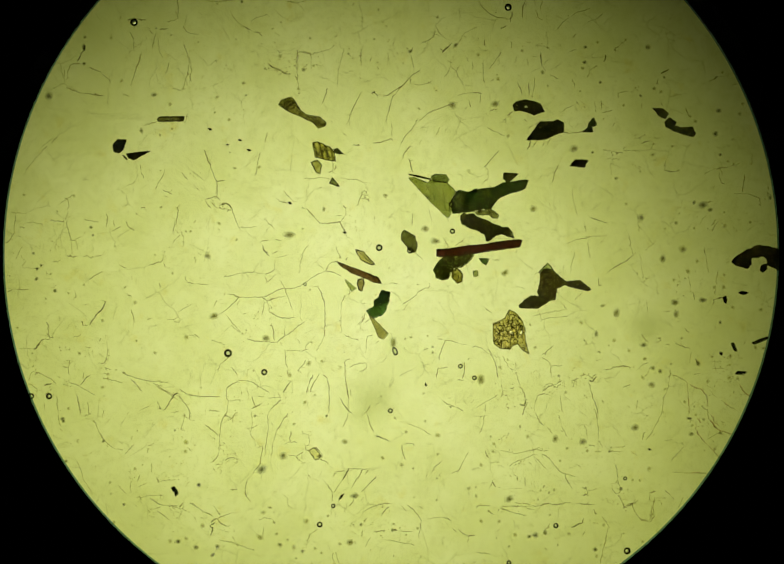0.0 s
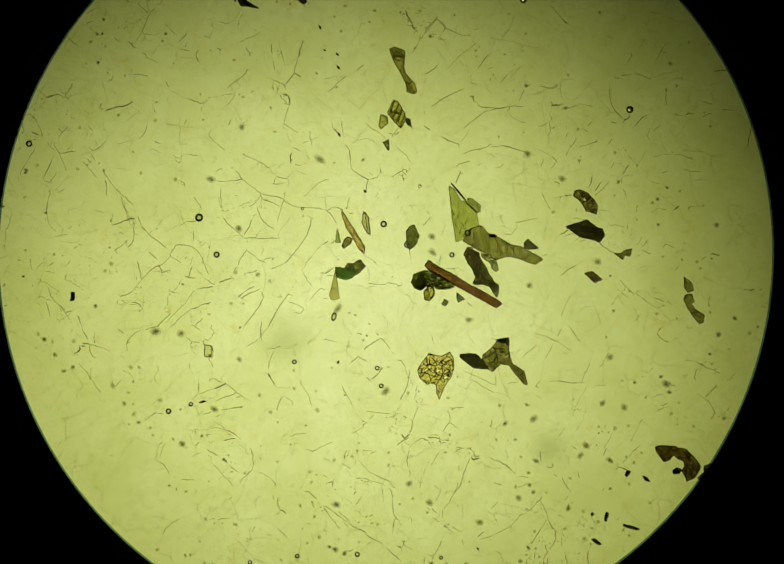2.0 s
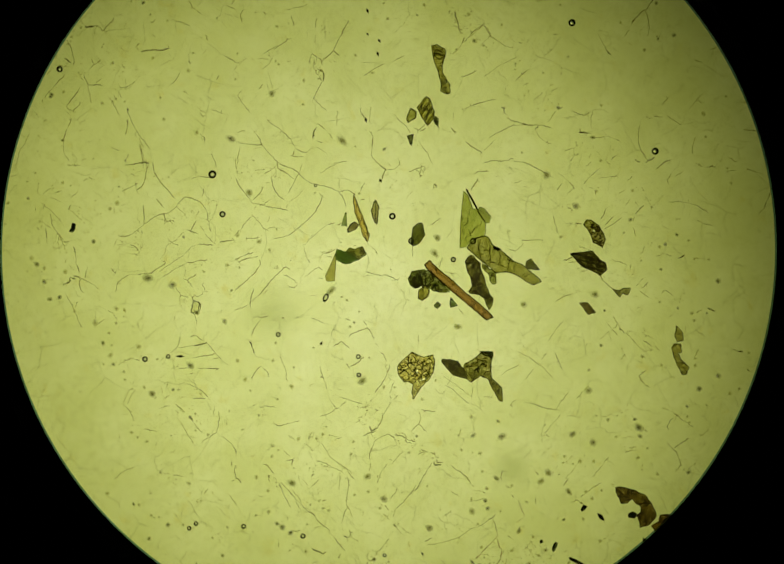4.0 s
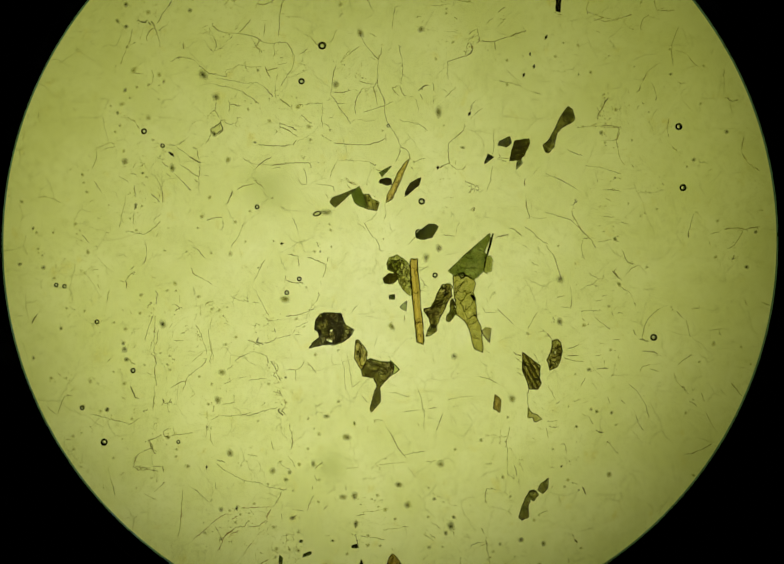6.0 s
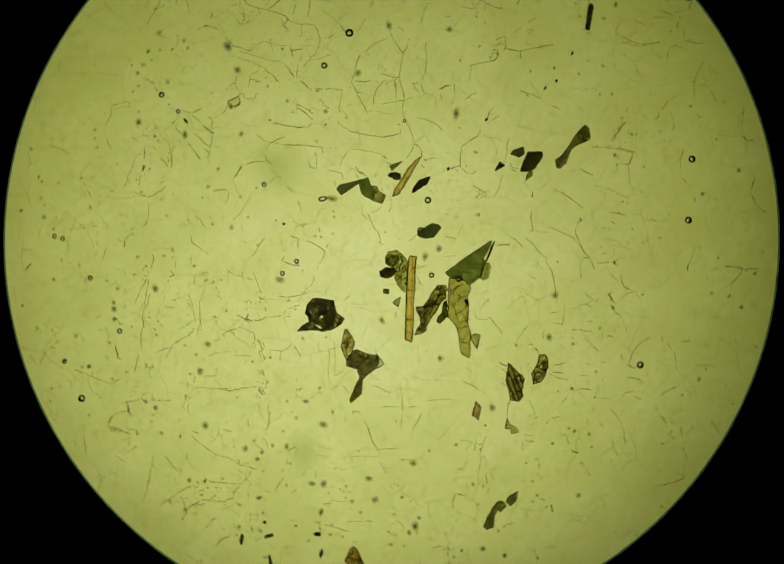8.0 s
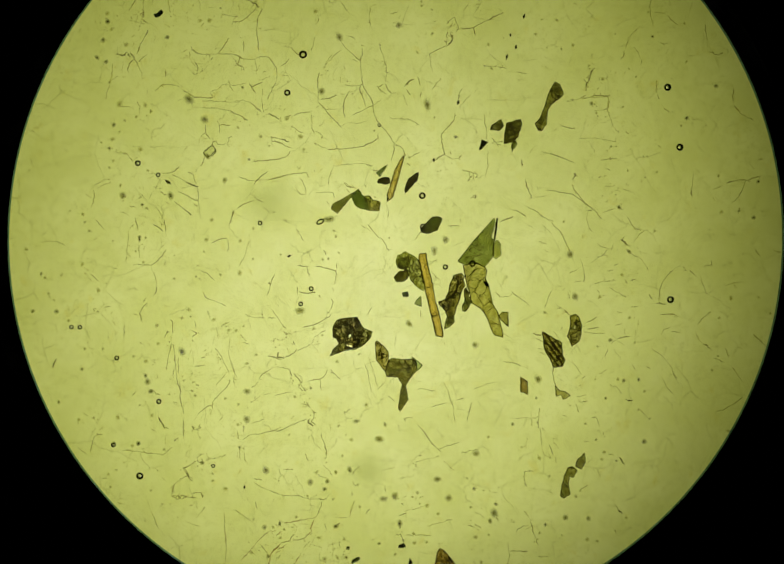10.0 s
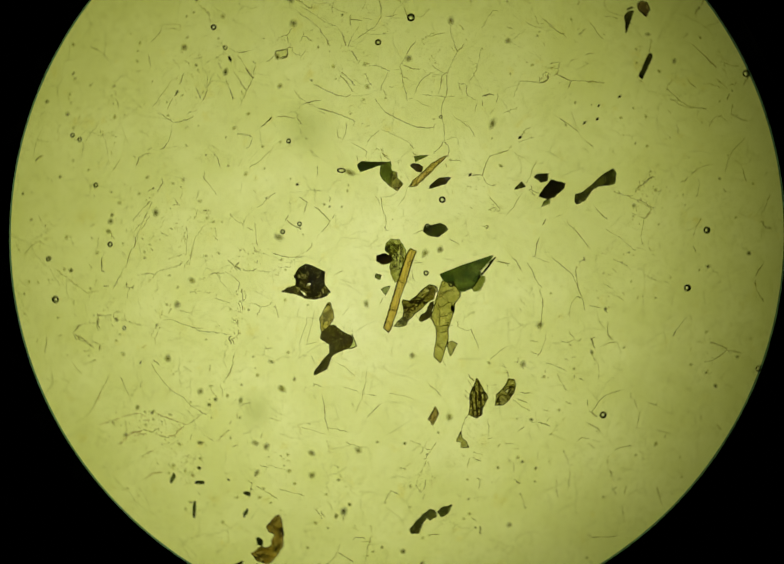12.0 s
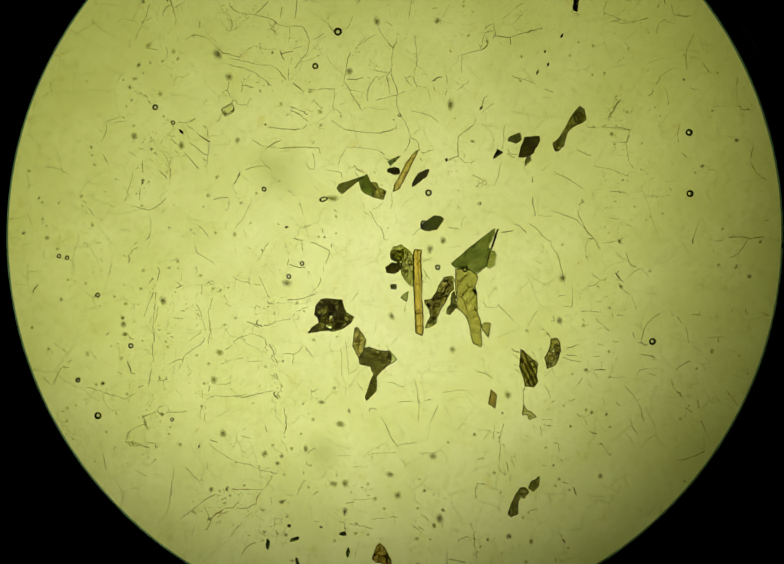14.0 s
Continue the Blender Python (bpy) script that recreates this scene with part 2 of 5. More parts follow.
# ---- building helpers ----
def link(name, bm, mat, parent=None, label="", scale=1.0):
    """One mesh object from a bmesh, under a thing or a part."""
    if scale != 1.0:
        bm.transform(Matrix.Scale(scale, 4))
    mesh = bpy.data.meshes.new(name)
    bm.to_mesh(mesh)
    bm.free()
    mesh.materials.append(mat)
    ob = new(name, mesh)
    ob.parent = parent
    return tagged(ob, label)


def part(name, bm, mat, parent, label=""):
    return link(name, bm, mat, parent, label, U)


def local(x, y):
    """A place of the first view, laid on the level section under the leaning eye."""
    way = Euler([radians(a) for a in LEAN]).to_matrix() @ Vector((x - 784, 564.5 - y, -EYE / U))
    reach = EYE / U / -way.z
    return -427.99 + reach * way.x, 382.98 + reach * way.y


def lathe(profile, steps=128, centre=(0, 0)):
    """A ring or tube: a closed profile of (radius, height) turned about the upright."""
    bm = bmesh.new()
    rings = []
    for i in range(steps):
        a = 2 * math.pi * i / steps
        rings.append([bm.verts.new((centre[0] + r * math.cos(a), centre[1] + r * math.sin(a), z)) for r, z in profile])
    n = len(profile)
    for i in range(steps):
        p, q = rings[i], rings[(i + 1) % steps]
        for k in range(n):
            bm.faces.new((p[k], q[k], q[(k + 1) % n], p[(k + 1) % n]))
    bmesh.ops.recalc_face_normals(bm, faces=bm.faces)
    return bm


def disc(radius, low, high, steps=96, centre=(0, 0)):
    bm = bmesh.new()
    rims = [[bm.verts.new((centre[0] + radius * math.cos(2 * math.pi * i / steps), centre[1] + radius * math.sin(2 * math.pi * i / steps), z)) for i in range(steps)] for z in (low, high)]
    bm.faces.new(rims[0][::-1])
    bm.faces.new(rims[1])
    for i in range(steps):
        j = (i + 1) % steps
        bm.faces.new((rims[0][i], rims[0][j], rims[1][j], rims[1][i]))
    return bm


def sheet(radius, height, steps=96):
    """A round film."""
    bm = bmesh.new()
    bm.faces.new([bm.verts.new((radius * math.cos(2 * math.pi * i / steps), radius * math.sin(2 * math.pi * i / steps), height)) for i in range(steps)])
    return bm


def slab(w, d, low, high, bevel, centre=(0, 0)):
    bm = bmesh.new()
    bmesh.ops.create_cube(bm, size=1)
    bmesh.ops.scale(bm, vec=(w, d, high - low), verts=bm.verts)
    bmesh.ops.translate(bm, vec=(*centre, (low + high) / 2), verts=bm.verts)
    if bevel:
        bmesh.ops.bevel(bm, geom=bm.edges[:], offset=bevel, segments=2, affect="EDGES")
    return bm


def ragged(points, closed, step=5.0, jitter=0.9, seed=0):
    """Corners joined by slightly uneven lines."""
    rng = random.Random(seed)
    result, n = [], len(points)
    for i in range(n if closed else n - 1):
        (x0, y0), (x1, y1) = points[i], points[(i + 1) % n]
        length = math.hypot(x1 - x0, y1 - y0)
        count = max(1, int(length / step))
        for k in range(count):
            f = k / count
            amount = 0 if k == 0 else jitter
            dx, dy = (x1 - x0) / max(length, 1e-6), (y1 - y0) / max(length, 1e-6)
            off = rng.uniform(-amount, amount)
            result.append((x0 + (x1 - x0) * f - dy * off, y0 + (y1 - y0) * f + dx * off))
    if not closed:
        result.append(points[-1])
    return result


def ridge(bm, points, width, height, base, closed=False, taper=True):
    """A low three-sided ridge along a line, thin at its ends."""
    n, rows = len(points), []
    for i, (x, y) in enumerate(points):
        before = points[i - 1] if i or closed else points[i]
        after = points[(i + 1) % n] if i < n - 1 or closed else points[i]
        dx, dy = after[0] - before[0], after[1] - before[1]
        length = math.hypot(dx, dy) or 1.0
        w = width / 2
        if taper and not closed:
            w *= 0.5 + 0.5 * min(1.0, 4.0 * min(i, n - 1 - i) / max(n - 1, 1))
        nx, ny = -dy / length * w, dx / length * w
        rows.append([bm.verts.new((x + nx, y + ny, base)), bm.verts.new((x, y, base + height)), bm.verts.new((x - nx, y - ny, base))])
    for i in range(n if closed else n - 1):
        p, q = rows[i], rows[(i + 1) % n]
        for k in range(3):
            bm.faces.new((p[k], q[k], q[(k + 1) % 3], p[(k + 1) % 3]))
    if not closed:
        bm.faces.new(rows[0])
        bm.faces.new(rows[-1][::-1])


def bead(bm, x, y, size, base):
    """A grain of dirt in a crack."""
    rim = [bm.verts.new((x + size * math.cos(a), y + size * math.sin(a), base)) for a in (0.3, 1.6, 2.9, 4.4)]
    top, low = bm.verts.new((x, y, base + size * 0.4)), bm.verts.new((x, y, base - size * 0.1))
    for i in range(4):
        bm.faces.new((rim[i], rim[(i + 1) % 4], top))
        bm.faces.new((rim[(i + 1) % 4], rim[i], low))


def plate(outline, low, high, inset=1.0, holes=()):
    """A flat crystal with slightly sloping sides and any holes through it."""
    bm = bmesh.new()
    bottom, top, loops = [], [], []
    for loop in (outline, *holes):
        n, start = len(loop), len(bottom)
        area = sum(loop[i - 1][0] * loop[i][1] - loop[i][0] * loop[i - 1][1] for i in range(n))
        slope = inset * (-1 if area > 0 else 1) * (1 if loop is outline else -1)
        for i in range(n):
            (x0, y0), (x1, y1), (x, y) = loop[i - 1], loop[(i + 1) % n], loop[i]
            length = math.hypot(x1 - x0, y1 - y0) or 1
            bottom.append(bm.verts.new((x, y, low)))
            top.append(bm.verts.new((x + (y1 - y0) / length * slope, y - (x1 - x0) / length * slope, high)))
        loops.append((start, n))
    for a, b, c in tessellate_polygon([[Vector((x, y, 0)) for x, y in loop] for loop in (outline, *holes)]):
        bm.faces.new((bottom[a], bottom[b], bottom[c]))
        bm.faces.new((top[a], top[b], top[c]))
    for start, n in loops:
        for i in range(n):
            p, q = start + i, start + (i + 1) % n
            bm.faces.new((bottom[p], bottom[q], top[q], top[p]))
    bmesh.ops.recalc_face_normals(bm, faces=bm.faces)
    return bm


# ---- the microscope round the section ----
STOP = (-0.1478 * MM, 0.0125 * MM)     # centre of the field stop
RIM = 778.5 * U
LIFT = 0.30 * MM
FIELD = RIM * (EYE - LIFT) / EYE

housing = link("wall_housing", lathe([(60 * MM, -40 * MM), (62 * MM, -40 * MM), (62 * MM, 40 * MM), (60 * MM, 40 * MM)]), BLACK_PAINT)
tagged(housing, "matt black cylindrical wall round the microscope", "wall", kind="structure")
tagged(link("floor", disc(62 * MM, -42 * MM, -40 * MM), BLACK_PAINT), "matt black base under the microscope", "floor", kind="structure")
tagged(link("ceiling", disc(62 * MM, 40 * MM, 42 * MM), BLACK_PAINT), "matt black cover above the microscope", "ceiling", kind="structure")

tube = new("viewing_tube")
tagged(tube, "matt black viewing tube with a round field stop", "microscope tube")
link("barrel", lathe([(9 * MM, LIFT), (10 * MM, LIFT), (10 * MM, 40 * MM), (9 * MM, 40 * MM)], centre=STOP), BLACK_PAINT, tube)
link("field_stop", lathe([(FIELD + 2.5 * U, LIFT), (9 * MM, LIFT - 0.02 * MM), (9 * MM, LIFT + 0.12 * MM), (FIELD + 0.10 * MM, LIFT + 0.10 * MM)], 256, STOP), BLACK_PAINT, tube, "black round field stop with a knife edge")

# the lens's green fringe at the field's rim, put into a tinted ring
link("edge_glass", lathe([(FIELD - 0.5 * U, LIFT - 0.012 * MM), (FIELD + 6 * U, LIFT - 0.012 * MM), (FIELD + 6 * U, LIFT - 0.008 * MM), (FIELD - 0.5 * U, LIFT - 0.008 * MM)], 256, STOP), COLOUR_FRINGE, tube, "thin ring tinted as the lens's green colour fringe")

condenser = new("condenser")
tagged(condenser, "black condenser housing with a ground glass on top", "condenser")
link("barrel", lathe([(11 * MM, -40 * MM), (13 * MM, -40 * MM), (13 * MM, -4.2 * MM), (11 * MM, -4.2 * MM)]), STAGE_PAINT, condenser)
link("ground_glass", sheet(11 * MM, -5.0 * MM), frosted(), condenser, "evenly frosted ground glass disc")

# unseen plate, added to darken the field's rim and corners
vignette = new("vignette_plate")
tagged(vignette, "added unseen black plate whose round opening darkens the field's rim", "diaphragm")
link("vignette_ring", lathe([(0.582 * MM, 0.0), (1.1 * MM, -0.10 * MM), (11.7 * MM, -0.10 * MM), (11.7 * MM, 0.10 * MM), (1.1 * MM, 0.10 * MM)], 96), BLACK_PAINT, vignette)


def rotating_stage():
    stage = new("rotating_stage")
    tagged(stage, "round black rotating stage with a central hole", "microscope stage")
    top = -1.035 * MM
    link("stage_plate", lathe([(12 * MM, top - 2.5 * MM), (45 * MM, top - 2.5 * MM), (45.5 * MM, top - 2 * MM), (45.5 * MM, top - 0.4 * MM), (45 * MM, top), (12.3 * MM, top), (12 * MM, top - 0.3 * MM)]), STAGE_PAINT, stage)
    return stage


tagged(link("stage_bearing", lathe([(14 * MM, -40 * MM), (20 * MM, -40 * MM), (20 * MM, -3.535 * MM), (14 * MM, -3.535 * MM)]), STAGE_PAINT), "black bearing ring that carries the rotating stage", "bearing ring")

stage = rotating_stage()

# ---- the thin section ----
section = new("thin_section")
tagged(section, "rock thin section with green and brown crystals in clear feldspar", "microscope slide")
link("glass_slide", slab(28 * MM, 46 * MM, -1.035 * MM, -0.034 * MM, 0.15 * MM, (0.5 * MM, -3 * MM)), SLIDE_GLASS, section, "clear glass slide under the rock")
link("feldspar_groundmass", slab(20 * MM, 24 * MM, -0.032 * MM, 0.0, 0, (0.5 * MM, -2 * MM)), FELDSPAR, section, "colourless polished feldspar, finely fractured")

LOW, HIGH = -8.0, 1.5       # how deep the crystals sit and how proud they stand, in divisions
count = 0


def inside(points, x, y):
    """Whether a place lies within an outline."""
    hit = False
    for (x0, y0), (x1, y1) in zip(points, points[1:] + points[:1]):
        if (y0 > y) != (y1 > y) and x < x0 + (x1 - x0) * (y - y0) / (y1 - y0):
            hit = not hit
    return hit


def grain(name, label, outline, mat, edge=1.6, cracks=(), jitter=0.9, rim=EDGE_SHADE, holes=(), trails=0):
    """A crystal with painted shade along its edge and any cracks in it."""
    global count
    count += 1
    depth = 0.02 * (count % 17)
    points = ragged([local(x, y) for x, y in outline], True, 2.8, jitter * 0.85, count)
    gaps = [ragged([local(x, y) for x, y in hole], True, 4, 0.6, count * 7 + k) for k, hole in enumerate(holes)]
    body = part(name, plate(points, LOW - depth, HIGH + depth, holes=gaps), mat, section, label)
    if edge:
        bm = bmesh.new()
        ridge(bm, points, edge * 1.35, 0.7, HIGH + depth + 0.05, closed=True)
        part("edge_shade", bm, rim, body)
    for i, line in enumerate(cracks):
        bm = bmesh.new()
        ridge(bm, ragged([local(x, y) for x, y in line], False, 3.5, 1.3, count * 50 + i), 1.5, 0.6, HIGH + depth + 0.06)
        part("crack", bm, INNER_CRACK, body)
    if trails:
        rng = random.Random(count * 31)
        xs, ys = [p[0] for p in points], [p[1] for p in points]
        bm, made = bmesh.new(), 0
        while made < trails:
            x, y, a, line = rng.uniform(min(xs), max(xs)), rng.uniform(min(ys), max(ys)), rng.uniform(0, 6.28), []
            while inside(points, x, y) and len(line) < 7:
                line.append((x, y))
                a += rng.gauss(0, 0.7)
                x, y = x + 2.6 * math.cos(a), y + 2.6 * math.sin(a)
            if len(line) > 1:
                made += 1
                ridge(bm, line, rng.uniform(1.0, 2.1), 0.5, HIGH + depth + 0.08)
                if rng.random() < 0.35:
                    bead(bm, *line[-1], rng.uniform(0.8, 1.9), HIGH + depth + 0.1)
        tagged(part("inclusion_network", bm, INCLUSION, body), kind="stuff")
    return body


# the cluster of crystals in the middle
NEEDLE = mineral("brown_mica", (58, 26, 14), (200, 172, 70), 7, 0.14, (8, 9, 0.2), sharp=2.6, deep=True)
grain("mica_needle", "long straight red-brown mica needle", [(873, 500), (900, 498), (935, 492), (970, 489), (1000, 484), (1038, 480), (1044, 481), (1039, 494), (1010, 498), (960, 505), (920, 511), (886, 514), (874, 513)], NEEDLE, 2.0, jitter=0.9, trails=14)
GREEN_A = mineral("green_amphibole", (30, 57, 20), (168, 170, 70), -52, 0.18, patch=0.22)
grain("amphibole_plate", "wedge-shaped green amphibole plate", [(817, 357), (827, 355), (856, 366), (863, 360), (895, 366), (912, 384), (905, 396), (904, 425), (896, 437), (880, 422), (860, 403), (835, 376)], GREEN_A, 1.1, trails=9)
GREEN_PALE = mineral("pale_green_amphibole", (92, 104, 44), (158, 158, 70), -20, 0.2)
grain("amphibole_chip", "pale green amphibole chip", [(862, 353), (872, 348), (892, 350), (899, 360), (893, 366), (866, 363)], GREEN_PALE, 1.0)
GREEN_B = mineral("dark_green_amphibole", (26, 43, 12), (174, 166, 72), 0, 0.28, patch=0.10, sharp=1.9)
grain("amphibole_arm", "long dark green amphibole crystal with a bent arm", [(904, 398), (912, 385), (920, 381), (938, 385), (960, 379), (990, 375), (1005, 367), (1050, 360), (1057, 361), (1050, 377), (1040, 382), (1010, 390), (995, 399), (988, 408), (983, 417), (960, 420), (940, 424), (906, 427), (903, 412)], GREEN_B, 1.6,
      [[(923, 421), (955, 418)], [(933, 418), (920, 409), (914, 396)], [(958, 410), (941, 397), (930, 383)], [(977, 405), (964, 389), (946, 379)], [(991, 394), (984, 383), (979, 371)], [(1002, 388), (993, 372)], [(955, 418), (964, 406), (991, 394)], [(909, 399), (920, 409), (931, 421)], [(1030, 365), (1026, 384)]], trails=8)
grain("amphibole_tongue", "olive amphibole tongue below the green arm", [(950, 425), (980, 418), (990, 424), (997, 430), (995, 437), (985, 436), (975, 430), (955, 430)], mineral("olive_amphibole", (74, 70, 28), (168, 168, 76), 125, 0.4), 1.5, trails=16)
grain("ore_rod", "thin black ore rod", [(818, 348), (840, 352), (863, 358), (862, 361), (838, 356), (818, 351)], INK, 0, jitter=0.3)
grain("ore_chip", "small black ore chip", [(941, 387), (947, 379), (956, 377), (952, 385), (944, 390)], INK, 0, jitter=0.4)
grain("amphibole_triangle", "small dark triangular amphibole", [(1008, 346), (1036, 348), (1022, 362), (1012, 364), (1006, 357)], mineral("dark_chip", (46, 46, 20), (172, 164, 80), 15, 0.3), 1.5)
BROWN_X = mineral("mottled_brown_amphibole", (24, 28, 11), (162, 150, 64), 10, 0.5, None, 0.075, 0.25, 1.5)
grain("brown_amphibole", "mottled dark brown amphibole", [(921, 432), (927, 427), (935, 430), (945, 427), (955, 435), (970, 440), (985, 448), (1000, 453), (1010, 458), (1005, 468), (990, 472), (978, 482), (972, 482), (970, 470), (955, 461), (940, 457), (923, 447)], BROWN_X, 1.8,
      [[(930, 435), (950, 445), (975, 452)], [(940, 430), (945, 455)], [(960, 440), (972, 468), (985, 460)], [(985, 450), (980, 475)]], trails=110)
grain("amphibole_tip", "olive tip of the brown amphibole", [(1004, 455), (1015, 455), (1025, 466), (1028, 476), (1015, 473), (1004, 468)], mineral("olive_tip", (70, 72, 30), (158, 154, 74), 10, 0.35, None, 0.075, 0.0, 2.0), 1.6, trails=14)
grain("amphibole_crystal", "small six-sided dark green amphibole", [(808, 461), (818, 466), (830, 473), (834, 490), (831, 504), (822, 506), (815, 502), (815, 494), (803, 480), (803, 470)], mineral("moss_amphibole", (54, 60, 22), (106, 106, 42), 118, 0.2), 1.7, [[(824, 470), (825, 490), (819, 505)]])
grain("dark_amphibole", "dark green amphibole under the needle", [(871, 549), (866, 540), (880, 520), (890, 513), (945, 507), (948, 512), (935, 527), (922, 535), (910, 537), (902, 545), (897, 558), (885, 561), (872, 556)], mineral("bottle_amphibole", (56, 64, 22), (170, 168, 76), 15, 0.45, None, 0.05), 1.2,
      [[(880, 548), (876, 535), (888, 526), (900, 530), (896, 545)], [(885, 556), (895, 548), (905, 540)], [(905, 524), (912, 532), (920, 530)], [(890, 520), (902, 522), (915, 515)]], trails=40)
grain("ore_blot", "black ore grain in the amphibole", [(878, 534), (892, 531), (903, 540), (899, 556), (886, 560), (878, 551)], mineral("smoky_ore", (140, 140, 76), (180, 182, 100), 18, 0.6, None, 0.07), 0)
grain("yellow_crystal", "small honey-yellow crystal", [(904, 542), (915, 537), (925, 548), (924, 563), (915, 567), (904, 555)], mineral("honey_crystal", (28, 15, 6), (174, 164, 60), 115, 0.3), 1.9, [[(909, 546), (916, 552), (914, 563)]], trails=8)
CHIP = mineral("olive_chip", (62, 70, 32), (148, 152, 74), 80, 0.25)
grain("small_chip", "tiny olive square crystal", [(946, 542), (955, 542), (956, 552), (947, 553)], CHIP, 1.4)
grain("small_chip", "tiny dark triangular crystal", [(958, 517), (979, 518), (972, 531), (966, 527)], mineral("dark_triangle", (66, 90, 34), (150, 156, 84), 10, 0.2), 1.3)

# crystals to the west of the cluster
grain("lozenge_crystal", "thin lozenge-shaped olive crystal", [(711, 500), (727, 504), (738, 517), (750, 530), (740, 529), (722, 520)], mineral("lozenge_olive", (50, 44, 20), (214, 206, 106), 110, 0.28, deep=True), 1.8, [[(715, 502), (730, 515), (745, 528)]])
grain("mica_splinter", "frayed red-brown mica splinter", [(675, 525), (685, 528), (700, 534), (725, 543), (755, 555), (763, 567), (750, 566), (725, 555), (700, 545), (685, 535)], mineral("rusty_mica", (78, 40, 22), (208, 182, 84), -14, 0.25, (-22, 7, 0.25), sharp=2.0), 1.5, jitter=1.2, trails=9)
grain("green_sliver", "pale green sliver", [(690, 559), (713, 577), (704, 584), (697, 574)], mineral("pale_sliver", (96, 108, 52), (160, 166, 84), 100, 0.2), 0.8)
grain("brown_chip", "small brown crystal with a dark edge", [(716, 560), (726, 558), (728, 567), (723, 583), (718, 580), (715, 570)], mineral("umber_chip", (50, 44, 24), (176, 160, 78), 100, 0.3), 2.2)
grain("green_crystal", "striped dark green end of the bent amphibole", [(763, 581), (780, 585), (778, 604), (766, 606), (748, 611), (748, 602), (757, 595)], mineral("striped_green", (30, 54, 22), (168, 160, 70), -5, 0.25, (20, 9, 0.34), sharp=1.3), 1.4, trails=14)
grain("green_crystal", "bright green middle of the bent amphibole", [(732, 622), (750, 612), (766, 606), (777, 604), (772, 620), (765, 630), (748, 637), (738, 629)], mineral("bright_green", (58, 88, 32), (92, 102, 32), 10, 0.25), 1.0)
grain("green_crystal", "yellow-green tail of the bent amphibole", [(737, 630), (747, 637), (760, 650), (777, 668), (767, 679), (757, 675), (749, 655)], mineral("tail_green", (36, 50, 22), (178, 168, 76), 122, 0.12), 1.0)

# the cracked yellow crystal and the spiky one
TITANITE_HOLES = [[(1040, 674), (1043, 671), (1046, 663), (1044, 660), (1041, 667)], [(1028, 671), (1022, 667), (1019, 662), (1025, 664)]]
grain("cracked_titanite", "yellow titanite crossed by dark cracks", [(986, 648), (995, 644), (1010, 637), (1019, 620), (1032, 627), (1045, 643), (1050, 660), (1050, 680), (1058, 708), (1045, 700), (1035, 688), (1025, 692), (1020, 699), (1000, 697), (988, 688), (986, 670)], mineral("yellow_titanite", (30, 28, 15), (220, 200, 94), 115, 0.42, None, 0.085, 0.72, 1.5, True), 1.5,
      [[(990, 650), (1000, 665), (996, 690)], [(1005, 642), (1012, 660), (1022, 672), (1020, 696)], [(1018, 625), (1016, 650), (1012, 660)], [(1030, 630), (1022, 650), (1035, 665), (1033, 688)], [(1045, 645), (1035, 665), (1046, 675)], [(988, 670), (1005, 672), (1022, 672)], [(1022, 650), (1048, 652)], [(1000, 665), (1012, 660)], [(996, 688), (1010, 680), (1022, 690)], [(1042, 690), (1052, 690)], [(1012, 640), (1028, 642)], [(1028, 634), (1040, 650), (1048, 668)], [(995, 650), (1008, 652), (1018, 648)], [(1005, 672), (1003, 694)], [(1035, 665), (1022, 680)]], holes=TITANITE_HOLES, trails=55)
grain("spiky_amphibole", "dark brown-green amphibole with a drawn-out tail", [(1081, 546), (1090, 538), (1105, 540), (1120, 555), (1133, 564), (1160, 561), (1182, 579), (1175, 582), (1140, 574), (1130, 570), (1114, 577), (1110, 600), (1098, 602), (1079, 592), (1075, 585), (1080, 565)], mineral("brown_green_amphibole", (45, 41, 16), (154, 146, 62), 150, 0.42, None, 0.09, 0.42, deep=True), 1.6,
      [[(1085, 560), (1105, 575), (1110, 595)], [(1095, 542), (1090, 570), (1080, 590)], [(1140, 566), (1150, 574)], [(1155, 562), (1165, 575)]], trails=50)
grain("pale_corner", "pale outlined corner of the spiky amphibole", [(1076, 546), (1095, 527), (1106, 539), (1090, 538)], mineral("pale_corner", (40, 44, 20), (196, 202, 110), 40, 0.15, sharp=2.0), 1.6)
grain("amphibole_foot", "dark amphibole foot beside the spiky crystal", [(1038, 612), (1050, 600), (1063, 592), (1080, 594), (1100, 601), (1090, 608), (1075, 617), (1040, 616)], mineral("foot_amphibole", (16, 20, 9), (180, 166, 76), 20, 0.29), 1.7, [[(1062, 595), (1068, 615)], [(1045, 608), (1080, 606)]], trails=25)

# the group to the north-east
grain("mottled_crystal", "dark mottled crystal with pale holes", [(1026, 210), (1033, 204), (1050, 200), (1065, 203), (1080, 208), (1085, 218), (1089, 224), (1075, 227), (1068, 231), (1058, 226), (1045, 222), (1028, 221)], mineral("mottled_olive", (20, 22, 11), (184, 172, 80), 5, 0.5, None, 0.065, 0.12, 3.2), 1.8, [[(1040, 205), (1045, 220)], [(1060, 205), (1068, 228)], [(1033, 208), (1048, 211)], [(1070, 208), (1080, 222)]], holes=[[(1050, 213), (1055, 212), (1056, 216), (1052, 217)], [(1069, 222), (1073, 222), (1074, 225), (1070, 225)]], trails=45)
